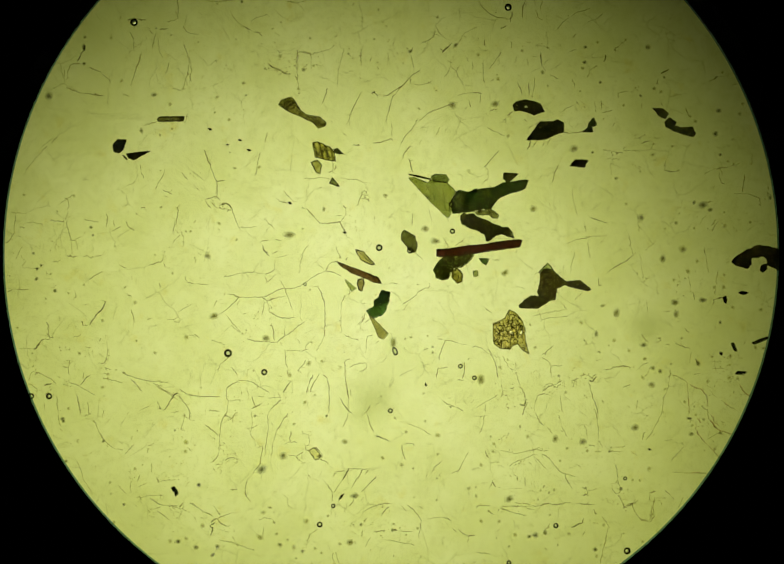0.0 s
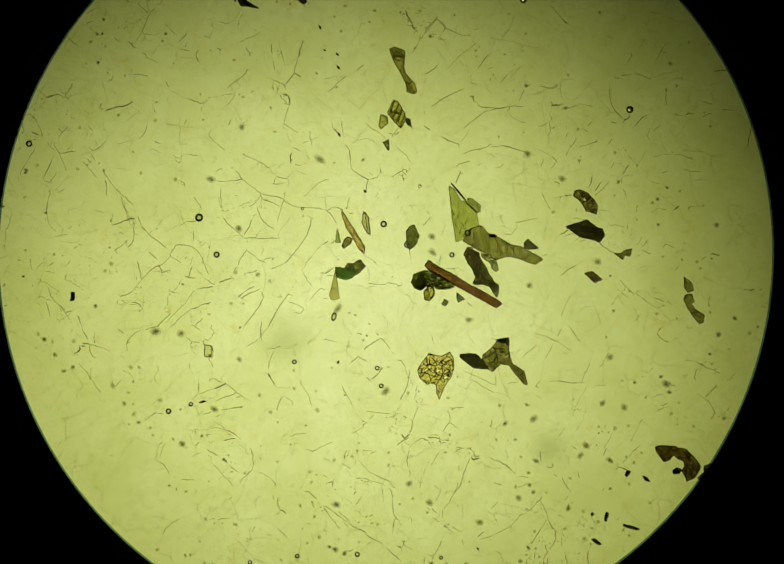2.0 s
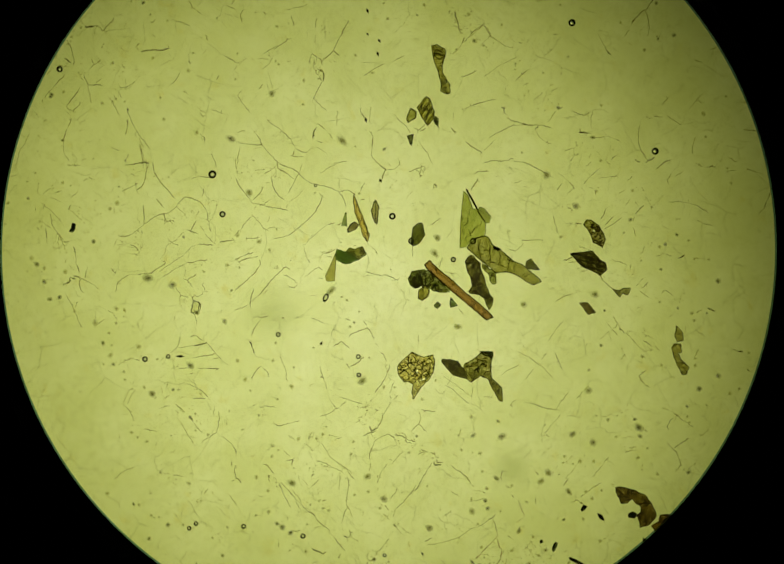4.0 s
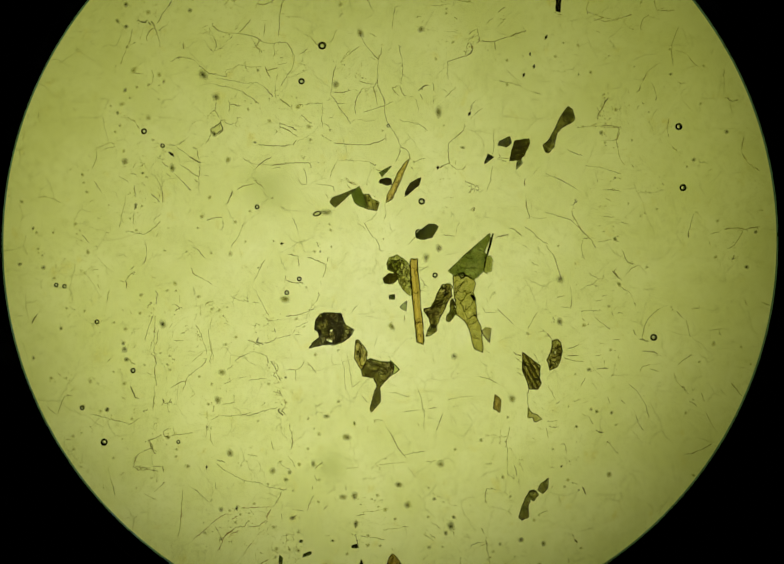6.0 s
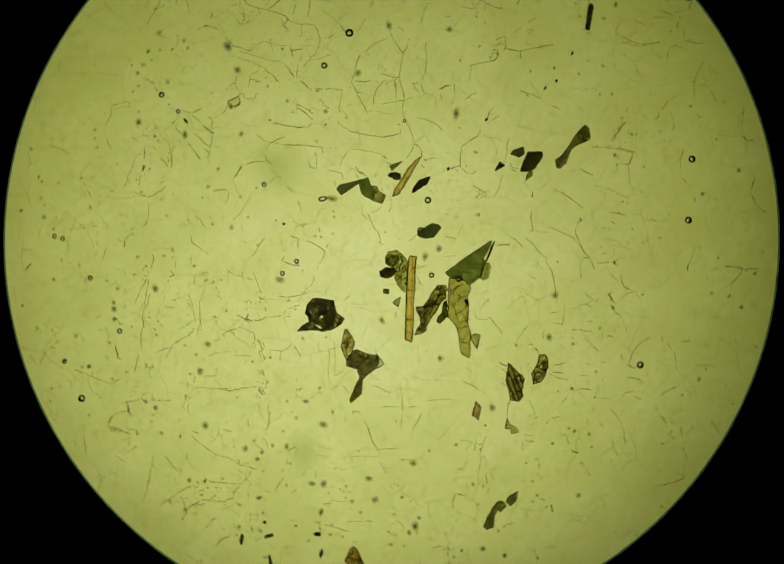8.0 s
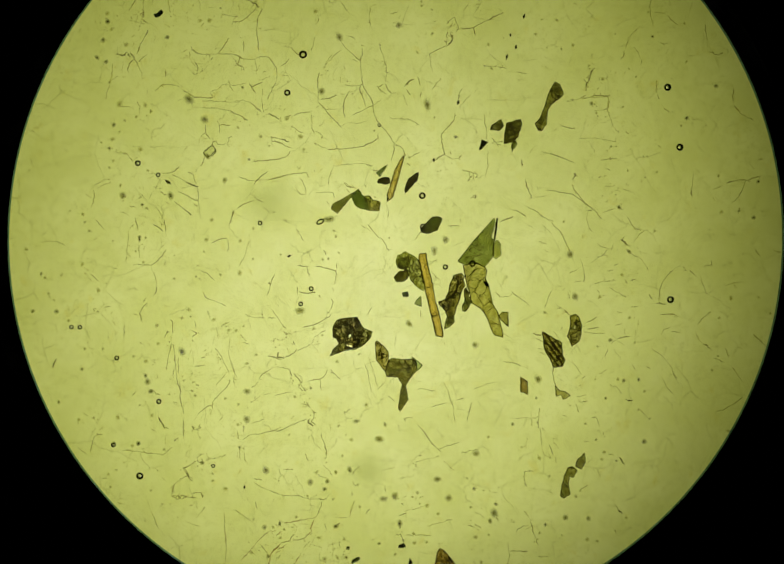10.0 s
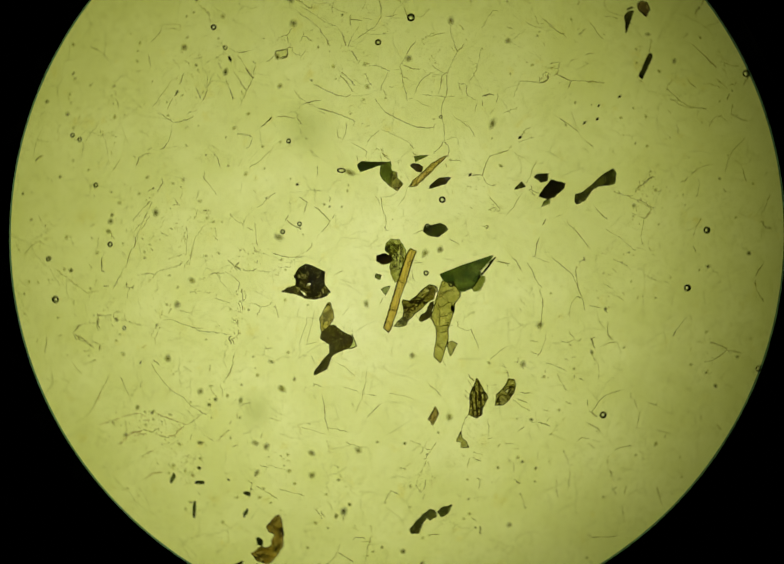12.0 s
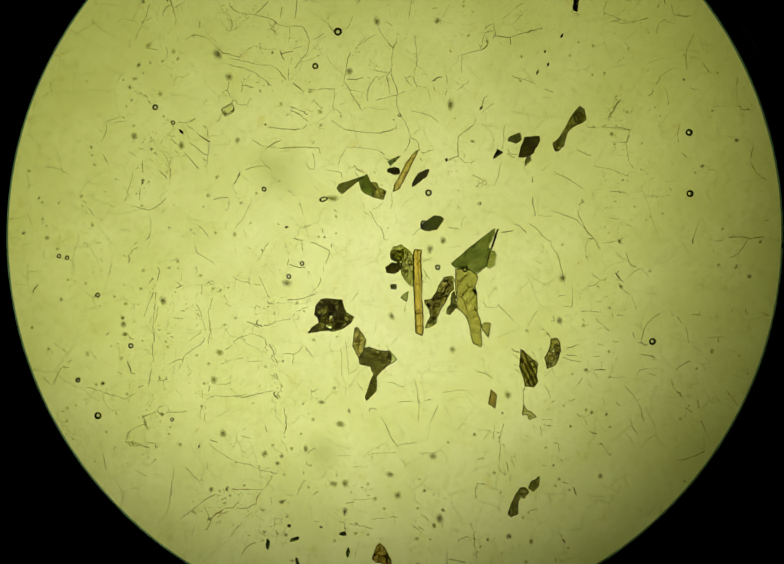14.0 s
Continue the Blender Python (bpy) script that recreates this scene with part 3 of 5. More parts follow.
grain("striped_crystal", "black diamond-shaped crystal striped by cleavage", [(1054, 280), (1080, 244), (1105, 244), (1115, 240), (1127, 247), (1127, 264), (1105, 272), (1090, 279)], mineral("striped_brown", (20, 19, 11), (158, 146, 60), 15, 0.4, (32, 9, 0.85)), 1.8, trails=40)
grain("green_shard", "small green shard", [(1164, 264), (1175, 257), (1178, 247), (1188, 236), (1193, 250), (1184, 254), (1186, 264)], mineral("shard_green", (46, 56, 26), (198, 190, 100), 0, 0.45), 1.4)
grain("lozenge_crystal", "small nearly black lozenge crystal", [(1140, 332), (1150, 320), (1176, 321), (1168, 335)], mineral("lozenge_black", (22, 18, 10), (176, 152, 72), 5, 0.45, (0, 9, 0.35)), 1.7)
grain("green_pod", "small dark green pod", [(1306, 217), (1325, 218), (1337, 228), (1330, 238), (1318, 232)], mineral("pod_green", (40, 44, 18), (180, 168, 78), 150, 0.4, None, 0.07, 0.3, 0.9, True), 1.5)
grain("green_pod", "elongated green pod with a dark end", [(1330, 245), (1338, 236), (1352, 245), (1348, 252), (1362, 256), (1385, 255), (1391, 268), (1385, 274), (1365, 269), (1345, 261), (1332, 254)], mineral("pod_long", (42, 46, 18), (200, 186, 88), 150, 0.45, None, 0.07, 0.4, 0.9, True), 1.6, trails=16)

# the hooked crystal at the east rim
grain("hooked_crystal", "dark hook-shaped crystal with a ragged brown edge", [(1464, 525), (1475, 512), (1494, 500), (1518, 491), (1540, 494), (1561, 501), (1564, 524), (1556, 542), (1546, 535), (1534, 531), (1536, 520), (1527, 512), (1513, 516), (1502, 516), (1502, 529), (1495, 537), (1470, 530)], mineral("hook_brown", (16, 16, 9), (180, 148, 58), 5, 0.5, None, 0.065, 0.2, 0.75), 1.6, [[(1480, 515), (1500, 505), (1530, 500)], [(1545, 500), (1550, 530)]], 1.5, trails=70)
grain("dark_pod", "small dark pod inside the hook", [(1521, 541), (1524, 531), (1532, 529), (1534, 538), (1525, 545)], mineral("pod_dark", (30, 32, 16), (52, 58, 30), 0, 0.2), 1.5)
grain("brown_slab", "translucent brown crystal beyond the hook", [(1570, 523), (1593, 526), (1618, 526), (1644, 541), (1643, 501), (1633, 494), (1594, 506), (1574, 504)], mineral("slab_brown", (108, 84, 27), (140, 106, 38), 0, 0.25), 1.6)
grain("brown_slab", "mottled brown crystal beyond the hook", [(1572, 504), (1593, 505), (1631, 493), (1615, 466), (1576, 482), (1566, 495)], mineral("slab_mottled", (96, 76, 30), (148, 116, 48), 0, 0.5, None, 0.06), 2.0, trails=40)

# small dark crystals along the east rim
PODS = mineral("rim_pod", (36, 38, 18), (74, 82, 40), 20, 0.25)
for outline in ([(1477, 586), (1486, 583), (1497, 586), (1488, 590)], [(1471, 749), (1476, 743), (1493, 744), (1491, 748), (1481, 750)],
                [(1505, 686), (1520, 679), (1536, 674), (1536, 677), (1522, 684), (1507, 689)], [(1463, 687), (1467, 686), (1472, 696), (1474, 703), (1469, 702), (1465, 694)],
                [(1441, 704), (1445, 706), (1444, 711), (1440, 709)], [(1447, 595), (1453, 593), (1453, 607), (1449, 606)], [(1576, 551), (1586, 548), (1599, 562), (1589, 562)]):
    grain("rim_pod", "small dark lens-shaped crystal", outline, PODS, 1.3, jitter=0.4)

# crystals to the north-west
grain("hourglass_crystal", "olive hourglass-shaped crystal", [(557, 210), (563, 200), (583, 194), (590, 203), (600, 220), (612, 230), (640, 235), (652, 246), (650, 252), (637, 257), (625, 245), (600, 233), (580, 225)], mineral("hourglass_olive", (56, 60, 25), (170, 160, 66), 135, 0.4), 1.6, [[(566, 204), (586, 212)], [(572, 198), (575, 222)]], trails=35)
grain("striped_yellow_crystal", "yellow crystal with dark cleavage stripes", [(625, 286), (635, 284), (660, 295), (668, 305), (671, 323), (650, 320), (630, 314)], mineral("striped_yellow", (30, 26, 12), (194, 184, 76), 115, 0.35, (-75, 10, 0.55)), 1.7, [[(640, 290), (645, 316)], [(652, 294), (660, 320)]], trails=14)
grain("dark_wing", "dark wing of the striped crystal", [(667, 299), (675, 297), (688, 309), (673, 308)], mineral("wing_dark", (56, 60, 30), (112, 114, 56), 20, 0.3), 1.0)
grain("pale_pod", "pale olive pod with a dark outline", [(622, 325), (635, 321), (643, 330), (640, 348), (632, 345)], mineral("pod_pale", (40, 42, 22), (188, 182, 82), 115, 0.3), 1.9)
grain("small_arrow", "tiny arrowhead crystal", [(659, 367), (665, 356), (678, 373)], mineral("arrow_olive", (40, 42, 22), (140, 144, 72), 100, 0.3), 2.2)
grain("dark_crystal", "dark six-sided crystal near the west rim", [(226, 290), (235, 280), (252, 280), (246, 300), (238, 306), (228, 303)], mineral("west_dark", (30, 32, 16), (168, 140, 88), 0, 0.5, None, 0.07), 1.8, trails=16)
grain("dark_blade", "black blade-shaped crystal", [(253, 308), (300, 303), (282, 312), (268, 320), (258, 317)], mineral("blade_dark", (26, 28, 14), (78, 74, 36), 0, 0.3), 1.5)
grain("dark_chip", "tiny dark chip beside the blade", [(244, 311), (248, 311), (256, 320), (252, 321)], INK, 0, jitter=0.3)
grain("outlined_bar", "pale bar-shaped crystal with a dark outline", [(315, 240), (320, 235), (368, 234), (366, 242), (320, 243)], mineral("bar_olive", (122, 118, 60), (60, 54, 28), 0, 0.45, None, 0.05), 2.4)
grain("outlined_rhomb", "colourless rhomb with a dark outline", [(616, 901), (630, 896), (641, 912), (632, 921)], mineral("rhomb_clear", (222, 214, 146), (222, 214, 146), 0, 0.05), 1.3, jitter=1.5)
for x, y, a, l, w in ((455, 290, 0, 4, 2), (480, 281, 10, 5, 2.5), (498, 301, 20, 6, 2.5), (420, 259, 25, 6, 2.5), (580, 407, 25, 6, 3), (690, 466, 10, 5, 3), (683, 995, -50, 9, 2.5), (852, 770, 80, 5, 2), (1300, 900, 10, 4, 2)):
    c, s = math.cos(radians(a)), math.sin(radians(a))
    grain("ore_sliver", "tiny black ore sliver", [(x + c * u - s * v, y + s * u + c * v) for u, v in ((-l, 0), (0, -w), (l, 0), (0, w))], INK, 0, jitter=0.2)
grain("dark_comma", "tiny blue-black comma-shaped grain", [(342, 977), (348, 974), (354, 980), (356, 989), (351, 993), (349, 985)], mineral("comma_dark", (16, 24, 20), (24, 30, 26), 0, 0.2), 1.2)


# ---- bubbles ----
def bubble_mesh(rim):
    """Ball of air, bright in the middle; a dark ring paints its rim's shade."""
    bm = bmesh.new()
    bmesh.ops.create_icosphere(bm, subdivisions=3, radius=0.68)
    for face in bm.faces:
        face.smooth = True
    n, m = 36, 10
    ring = [[bm.verts.new(((0.81 + 0.14 * math.cos(2 * math.pi * j / m)) * math.cos(2 * math.pi * i / n), (0.81 + 0.14 * math.cos(2 * math.pi * j / m)) * math.sin(2 * math.pi * i / n),
             0.14 * math.sin(2 * math.pi * j / m))) for j in range(m)] for i in range(n)]
    for i in range(n):
        p, q = ring[i], ring[(i + 1) % n]
        for j in range(m):
            face = bm.faces.new((p[j], q[j], q[(j + 1) % m], p[(j + 1) % m]))
            face.material_index, face.smooth = 1, True
    bm.transform(Matrix.Scale(U, 4))
    mesh = bpy.data.meshes.new("bubble")
    bm.to_mesh(mesh)
    bm.free()
    mesh.materials.append(AIR)
    mesh.materials.append(rim)
    return mesh


def placed(name, mesh, x, y, z, size, turn=0.0, label=""):
    ob = new(name, mesh)
    ob.parent = section
    px, py = local(x, y)
    ob.matrix_basis = pose(px * U, py * U, z * U, 0, 0, turn) @ Matrix.Diagonal((*size, 1))
    return tagged(ob, label)


# over crystals the rim's shade takes the black of the ore
BUBBLE, DARK_BUBBLE = bubble_mesh(RIM_SHADE), bubble_mesh(INK)
for x, y, r in ((905, 463, 6), (758.5, 496, 7.5), (456, 707, 9), (528.5, 745, 7), (781, 822, 5.5), (921, 733, 5.5), (949, 756.5, 5.5),
                (666.5, 1012.5, 5), (639.5, 1050, 6.5), (268, 45, 8.5), (1016.5, 15, 8), (1254.5, 1102.5, 8), (1112, 1052, 6), (1250.5, 957.5, 4.5),
                (98, 793, 7), (62, 793, 7), (610, 569, 4), (1018, 1126, 5.5), (712, -32, 8), (589, -18, 8), (800, -236, 7), (948, 1208, 5), (950, 1192, 5), (1188, 1148, 5.5)):
    placed("air_bubble", BUBBLE, x, y, -1.0, (0.95 * r, 0.95 * r, 0.95 * r), 0, "round air bubble with a dark rim")
for x, y, r in ((903, 409, 7), (819.5, 501, 6.5)):
    placed("air_bubble", DARK_BUBBLE, x, y, 2.5 + r, (r, r, r), 0, "small dark-rimmed air bubble over a crystal")
placed("air_bubble", BUBBLE, 790, 703, -1.0, (5.5, 9.5, 5), 22, "oval air bubble with a dark rim")


# ---- fractures in the feldspar ----
fractures = 0


def strands(bm, values, width, level, splinters=0.2):
    """One crack through the given places: short uneven strands, small gaps, grains of dirt and a few splinters."""
    global fractures
    fractures += 1
    rng = random.Random(4000 + fractures)
    path = ragged([local(values[i], values[i + 1]) for i in range(0, len(values), 2)], False, 2.9, 1.15, 900 + fractures)
    at = 0
    while at < len(path) - 1:
        run = rng.randint(4, 11)
        strand = path[at:at + run + 1]
        at += run - (1 if rng.random() < 0.3 else 0)
        if len(strand) < 2 or (rng.random() < 0.07 and len(path) > 10):
            continue
        ox, oy = rng.gauss(0, 0.4), rng.gauss(0, 0.4)
        ridge(bm, [(x + ox, y + oy) for x, y in strand], width * rng.uniform(0.55, 1.3), 0.4, level)
        for x, y in strand:
            if rng.random() < 0.2:
                bead(bm, x + rng.gauss(0, 0.9), y + rng.gauss(0, 0.9), width * rng.uniform(0.4, 1.0), level + 0.01)
        if rng.random() < splinters:
            x, y = rng.choice(strand)
            a, reach = rng.uniform(0, 2 * math.pi), rng.uniform(2.5, 8)
            ridge(bm, [(x, y), (x + math.cos(a) * reach * 0.5, y + math.sin(a) * reach * 0.5), (x + math.cos(a + 0.5) * reach, y + math.sin(a + 0.5) * reach)], width * 0.6, 0.35, level - 0.02)


def fracture(*values, width=1.65, mat=FRACTURE):
    """A crack that can be picked out by itself."""
    bm = bmesh.new()
    strands(bm, values, width, 0.15 + 0.01 * (fractures % 9))
    rusty = min(values[::2]) > 1330 and 690 < min(values[1::2]) < 960
    part("fracture", bm, RUSTY_FRACTURE if rusty else mat, section)


def dark_fracture(*values):
    """A wide crack filled with dirt."""
    fracture(*values, width=2.3, mat=DARK_FRACTURE)


FAINT_LINES, SHORT_LINES, SHORT_DARK_LINES = bmesh.new(), bmesh.new(), bmesh.new()


def faint(*values):
    strands(FAINT_LINES, values, 1.4, 0.11 + 0.01 * (fractures % 7), 0.05)


def short(*values):
    strands(SHORT_LINES, values, 1.6, 0.15 + 0.01 * (fractures % 9))


def short_dark(*values):
    strands(SHORT_DARK_LINES, values, 2.3, 0.15 + 0.01 * (fractures % 9))


dark_fracture(212, 605, 205, 618, 195, 628, 185, 640, 180, 650); dark_fracture(438, 412, 450, 407, 458, 411, 465, 420); dark_fracture(525, 490, 526, 497, 530, 503, 538, 511)
dark_fracture(1438, 345, 1438, 355, 1442, 365, 1450, 369); dark_fracture(1425, 601, 1440, 597, 1450, 596); dark_fracture(320, 60, 335, 58); dark_fracture(166, 103, 160, 112, 155, 122)
dark_fracture(537, 130, 548, 136, 560, 142, 575, 150); dark_fracture(742, 184, 750, 188, 755, 193); dark_fracture(885, 105, 895, 95, 903, 87); dark_fracture(1024, 25, 1021, 45)
dark_fracture(1081, 105, 1082, 118, 1084, 130); dark_fracture(1212, 110, 1208, 125); dark_fracture(1322, 148, 1330, 143, 1337, 139); dark_fracture(428, 352, 430, 357, 434, 363)
dark_fracture(80, 684, 74, 692, 71, 698); dark_fracture(88, 771, 97, 769, 103, 767); dark_fracture(160, 771, 165, 765, 173, 755, 182, 749)
dark_fracture(327, 823, 335, 812, 342, 800, 348, 790, 355, 785); dark_fracture(566, 785, 573, 775, 580, 765); dark_fracture(618, 770, 620, 762, 625, 752)
dark_fracture(680, 797, 690, 812, 700, 824); dark_fracture(1040, 808, 1050, 812, 1053, 800); dark_fracture(1085, 783, 1095, 775, 1105, 770); dark_fracture(1178, 760, 1185, 763, 1192, 755)
dark_fracture(1187, 800, 1192, 812, 1195, 828); dark_fracture(1395, 835, 1400, 845, 1412, 848, 1420, 842); dark_fracture(1420, 840, 1428, 850, 1437, 860, 1442, 862)
dark_fracture(1438, 862, 1445, 863, 1455, 866, 1465, 873); dark_fracture(380, 1007, 390, 1012, 395, 1015); dark_fracture(422, 1045, 428, 1040, 435, 1038)
dark_fracture(420, 1050, 425, 1060, 422, 1072); dark_fracture(620, 903, 625, 912, 630, 920); dark_fracture(625, 897, 632, 896, 640, 905); dark_fracture(697, 938, 692, 948, 685, 960)
dark_fracture(752, 873, 762, 876, 770, 878, 776, 882); dark_fracture(752, 953, 742, 965, 732, 975); dark_fracture(762, 1030, 770, 1020, 778, 1012)
dark_fracture(1165, 975, 1173, 978, 1175, 988, 1167, 992); dark_fracture(1143, 1055, 1155, 1050, 1165, 1047); dark_fracture(1025, 1251, 1016, 1248, 1007, 1241)
dark_fracture(529, -117, 534, -127, 530, -137)
fracture(30, 430, 31, 440, 28, 452, 29, 466, 22, 477, 12, 487); fracture(100, 442, 117, 443, 130, 445); fracture(134, 427, 131, 437, 132, 447, 138, 462, 142, 482)
fracture(134, 512, 145, 514, 170, 513, 188, 515); fracture(168, 439, 178, 442, 197, 444); fracture(178, 560, 188, 552, 197, 549, 204, 543); fracture(296, 532, 310, 527, 322, 524, 325, 518)
fracture(350, 440, 348, 455, 346, 470); fracture(355, 637, 358, 623, 366, 617, 378, 612); fracture(325, 380, 335, 385, 343, 390); fracture(410, 399, 420, 397, 433, 394, 440, 400)
fracture(410, 399, 414, 409, 422, 416); fracture(450, 418, 465, 422, 470, 437, 475, 452, 477, 456); fracture(477, 456, 490, 456, 505, 455, 515, 454); fracture(553, 397, 562, 404, 573, 407)
fracture(612, 418, 625, 430, 633, 440, 640, 447, 655, 448, 672, 445, 681, 444); fracture(681, 444, 684, 452, 690, 464); fracture(681, 444, 692, 430, 692, 418, 686, 410)
fracture(432, 555, 445, 553, 462, 552, 478, 547, 492, 544); fracture(530, 549, 540, 545, 549, 541); fracture(455, 590, 465, 590, 478, 595, 500, 595, 528, 594)
fracture(528, 594, 545, 587, 555, 580, 568, 577); fracture(525, 595, 535, 602, 545, 598, 570, 592); fracture(568, 578, 585, 577, 600, 573, 612, 565, 628, 553)
fracture(628, 553, 640, 547, 652, 543, 656, 532, 665, 525, 677, 523); fracture(652, 543, 665, 545, 682, 551); fracture(478, 595, 468, 605, 455, 618)
fracture(455, 618, 440, 628, 430, 633, 418, 637); fracture(540, 625, 550, 630, 560, 635, 575, 637, 590, 636); fracture(610, 643, 600, 650, 588, 660, 580, 667, 570, 672)
fracture(543, 647, 547, 665, 549, 680); fracture(635, 574, 643, 588, 648, 602, 650, 625, 649, 668, 648, 675); fracture(805, 610, 815, 603, 830, 592, 838, 583, 848, 578, 862, 573)
fracture(997, 303, 985, 316, 975, 328, 968, 335); fracture(1180, 435, 1195, 441, 1215, 447); fracture(1212, 547, 1225, 538, 1235, 531, 1250, 524, 1262, 515)
fracture(1330, 322, 1330, 341, 1340, 344, 1350, 343, 1360, 341); fracture(1425, 339, 1440, 336, 1455, 334, 1465, 331, 1480, 328); fracture(1490, 350, 1487, 370, 1486, 388)
fracture(1468, 388, 1486, 389, 1495, 387, 1508, 392); fracture(1508, 392, 1520, 398, 1521, 412); fracture(1386, 583, 1390, 600); fracture(355, 0, 357, 15, 356, 30, 357, 38)
fracture(258, 40, 268, 38, 280, 39, 292, 41); fracture(289, 84, 284, 100, 278, 120, 272, 140, 268, 155); fracture(367, 88, 372, 100, 376, 112); fracture(375, 65, 390, 68, 402, 69, 415, 74)
fracture(187, 70, 180, 80, 170, 92, 166, 103); fracture(178, 135, 190, 141, 200, 145); fracture(132, 175, 142, 180, 160, 186, 185, 190, 205, 191)
fracture(138, 253, 128, 262, 115, 275, 105, 285); fracture(503, 43, 512, 37, 522, 33, 535, 30); fracture(508, 64, 520, 66, 525, 73); fracture(595, 100, 594, 115, 592, 130, 594, 140)
fracture(555, 150, 565, 146, 580, 148); fracture(722, 100, 722, 118, 722, 132); fracture(655, 178, 650, 195, 642, 210, 632, 228); fracture(724, 183, 715, 200, 706, 217, 700, 232)
fracture(752, 193, 762, 193, 775, 192, 785, 185, 793, 179); fracture(806, 171, 795, 183, 785, 195, 780, 212, 776, 228); fracture(793, 179, 806, 171, 815, 160, 825, 150, 840, 140)
fracture(705, 291, 720, 291, 735, 289, 755, 286, 770, 283, 780, 278, 786, 282); fracture(910, 205, 898, 210, 885, 216, 865, 222, 850, 233, 840, 242)
fracture(835, 238, 830, 250, 822, 262, 812, 272, 802, 287); fracture(843, 87, 855, 82, 868, 74); fracture(957, 5, 966, 17, 975, 25, 988, 33); fracture(988, 33, 1000, 37, 1018, 38)
fracture(1049, 5, 1045, 20, 1044, 40); fracture(1110, 62, 1118, 55, 1125, 45, 1130, 42, 1138, 35); fracture(1142, 33, 1150, 26, 1165, 22, 1180, 17)
fracture(1175, 46, 1190, 40, 1200, 32, 1205, 27); fracture(970, 80, 968, 100, 966, 125, 966, 150, 968, 165); fracture(1003, 105, 992, 118); fracture(903, 135, 912, 142, 917, 155)
fracture(945, 186, 955, 185, 963, 188); fracture(1237, 188, 1248, 185, 1257, 183); fracture(1203, 200, 1202, 222); fracture(1035, 167, 1040, 177, 1044, 188); fracture(1058, 165, 1059, 190)
fracture(1026, 222, 1015, 232); fracture(1127, 264, 1140, 267, 1155, 266, 1163, 263); fracture(1062, 282, 1055, 300); fracture(1281, 287, 1290, 284, 1300, 282)
fracture(1222, 302, 1235, 305, 1245, 305); fracture(410, 302, 412, 310, 418, 325, 424, 340, 428, 352); fracture(434, 363, 442, 362, 449, 361); fracture(434, 363, 434, 378, 432, 390)
fracture(514, 333, 512, 345, 510, 352); fracture(806, 317, 810, 305, 815, 298, 822, 292); fracture(818, 320, 820, 330, 825, 345); fracture(93, 645, 96, 650, 97, 665, 98, 677)
fracture(98, 679, 88, 679, 80, 682); fracture(215, 697, 216, 707, 213, 720, 207, 728, 200, 727); fracture(60, 753, 62, 748, 68, 744, 78, 746, 90, 752, 105, 761, 112, 767)
fracture(57, 768, 65, 770, 73, 778, 75, 785); fracture(137, 764, 150, 769, 160, 771); fracture(210, 735, 220, 740, 232, 744, 245, 747)
fracture(247, 747, 262, 753, 275, 757, 290, 761, 305, 764); fracture(305, 764, 318, 763, 335, 765); fracture(263, 760, 272, 770, 284, 782); fracture(315, 772, 328, 781, 340, 787, 348, 791)
fracture(358, 778, 365, 783, 372, 788); fracture(375, 790, 400, 794, 420, 794, 440, 795); fracture(345, 785, 360, 795, 372, 808, 378, 820, 381, 828); fracture(370, 830, 366, 847, 360, 862)
fracture(175, 805, 177, 818, 178, 830); fracture(153, 790, 158, 808, 161, 822, 163, 832); fracture(117, 830, 118, 845, 122, 852); fracture(122, 852, 140, 853, 160, 854, 168, 848)
fracture(195, 860, 202, 870, 208, 882); fracture(208, 882, 220, 893, 232, 899); fracture(268, 888, 260, 898, 250, 908); fracture(495, 678, 510, 683, 530, 684, 555, 686)
fracture(555, 686, 560, 680, 570, 672); fracture(571, 702, 571, 715, 572, 727, 575, 737); fracture(595, 743, 605, 732, 613, 721); fracture(462, 735, 470, 742, 475, 753)
fracture(452, 777, 462, 770, 475, 763); fracture(502, 763, 512, 770, 525, 778, 538, 785); fracture(453, 778, 453, 795, 456, 805); fracture(456, 805, 455, 818, 453, 828, 445, 838, 443, 845)
fracture(443, 845, 441, 860, 439, 880, 438, 905); fracture(438, 905, 432, 918, 424, 925); fracture(503, 792, 507, 805, 510, 815); fracture(535, 797, 547, 796, 563, 795)
fracture(535, 797, 528, 805, 515, 812, 500, 820, 485, 825, 470, 828); fracture(470, 828, 466, 835, 460, 840); fracture(563, 800, 552, 810, 540, 822)
fracture(575, 830, 567, 840, 561, 852, 553, 860); fracture(613, 785, 617, 770); fracture(620, 785, 625, 772, 632, 760); fracture(655, 760, 658, 775, 658, 800, 657, 825)
fracture(690, 720, 690, 745, 692, 765, 696, 790, 697, 800); fracture(410, 850, 422, 860, 436, 873); fracture(725, 642, 714, 650); fracture(700, 735, 708, 730, 720, 727, 733, 727)
fracture(800, 752, 812, 745, 825, 740); fracture(873, 757, 875, 740, 876, 735); fracture(876, 737, 885, 736, 897, 734); fracture(890, 682, 885, 695, 880, 708, 878, 720)
fracture(945, 695, 952, 692, 965, 697); fracture(928, 725, 929, 745, 925, 757); fracture(885, 802, 895, 809, 905, 812, 915, 815, 926, 822); fracture(978, 700, 985, 715, 993, 735, 997, 755)
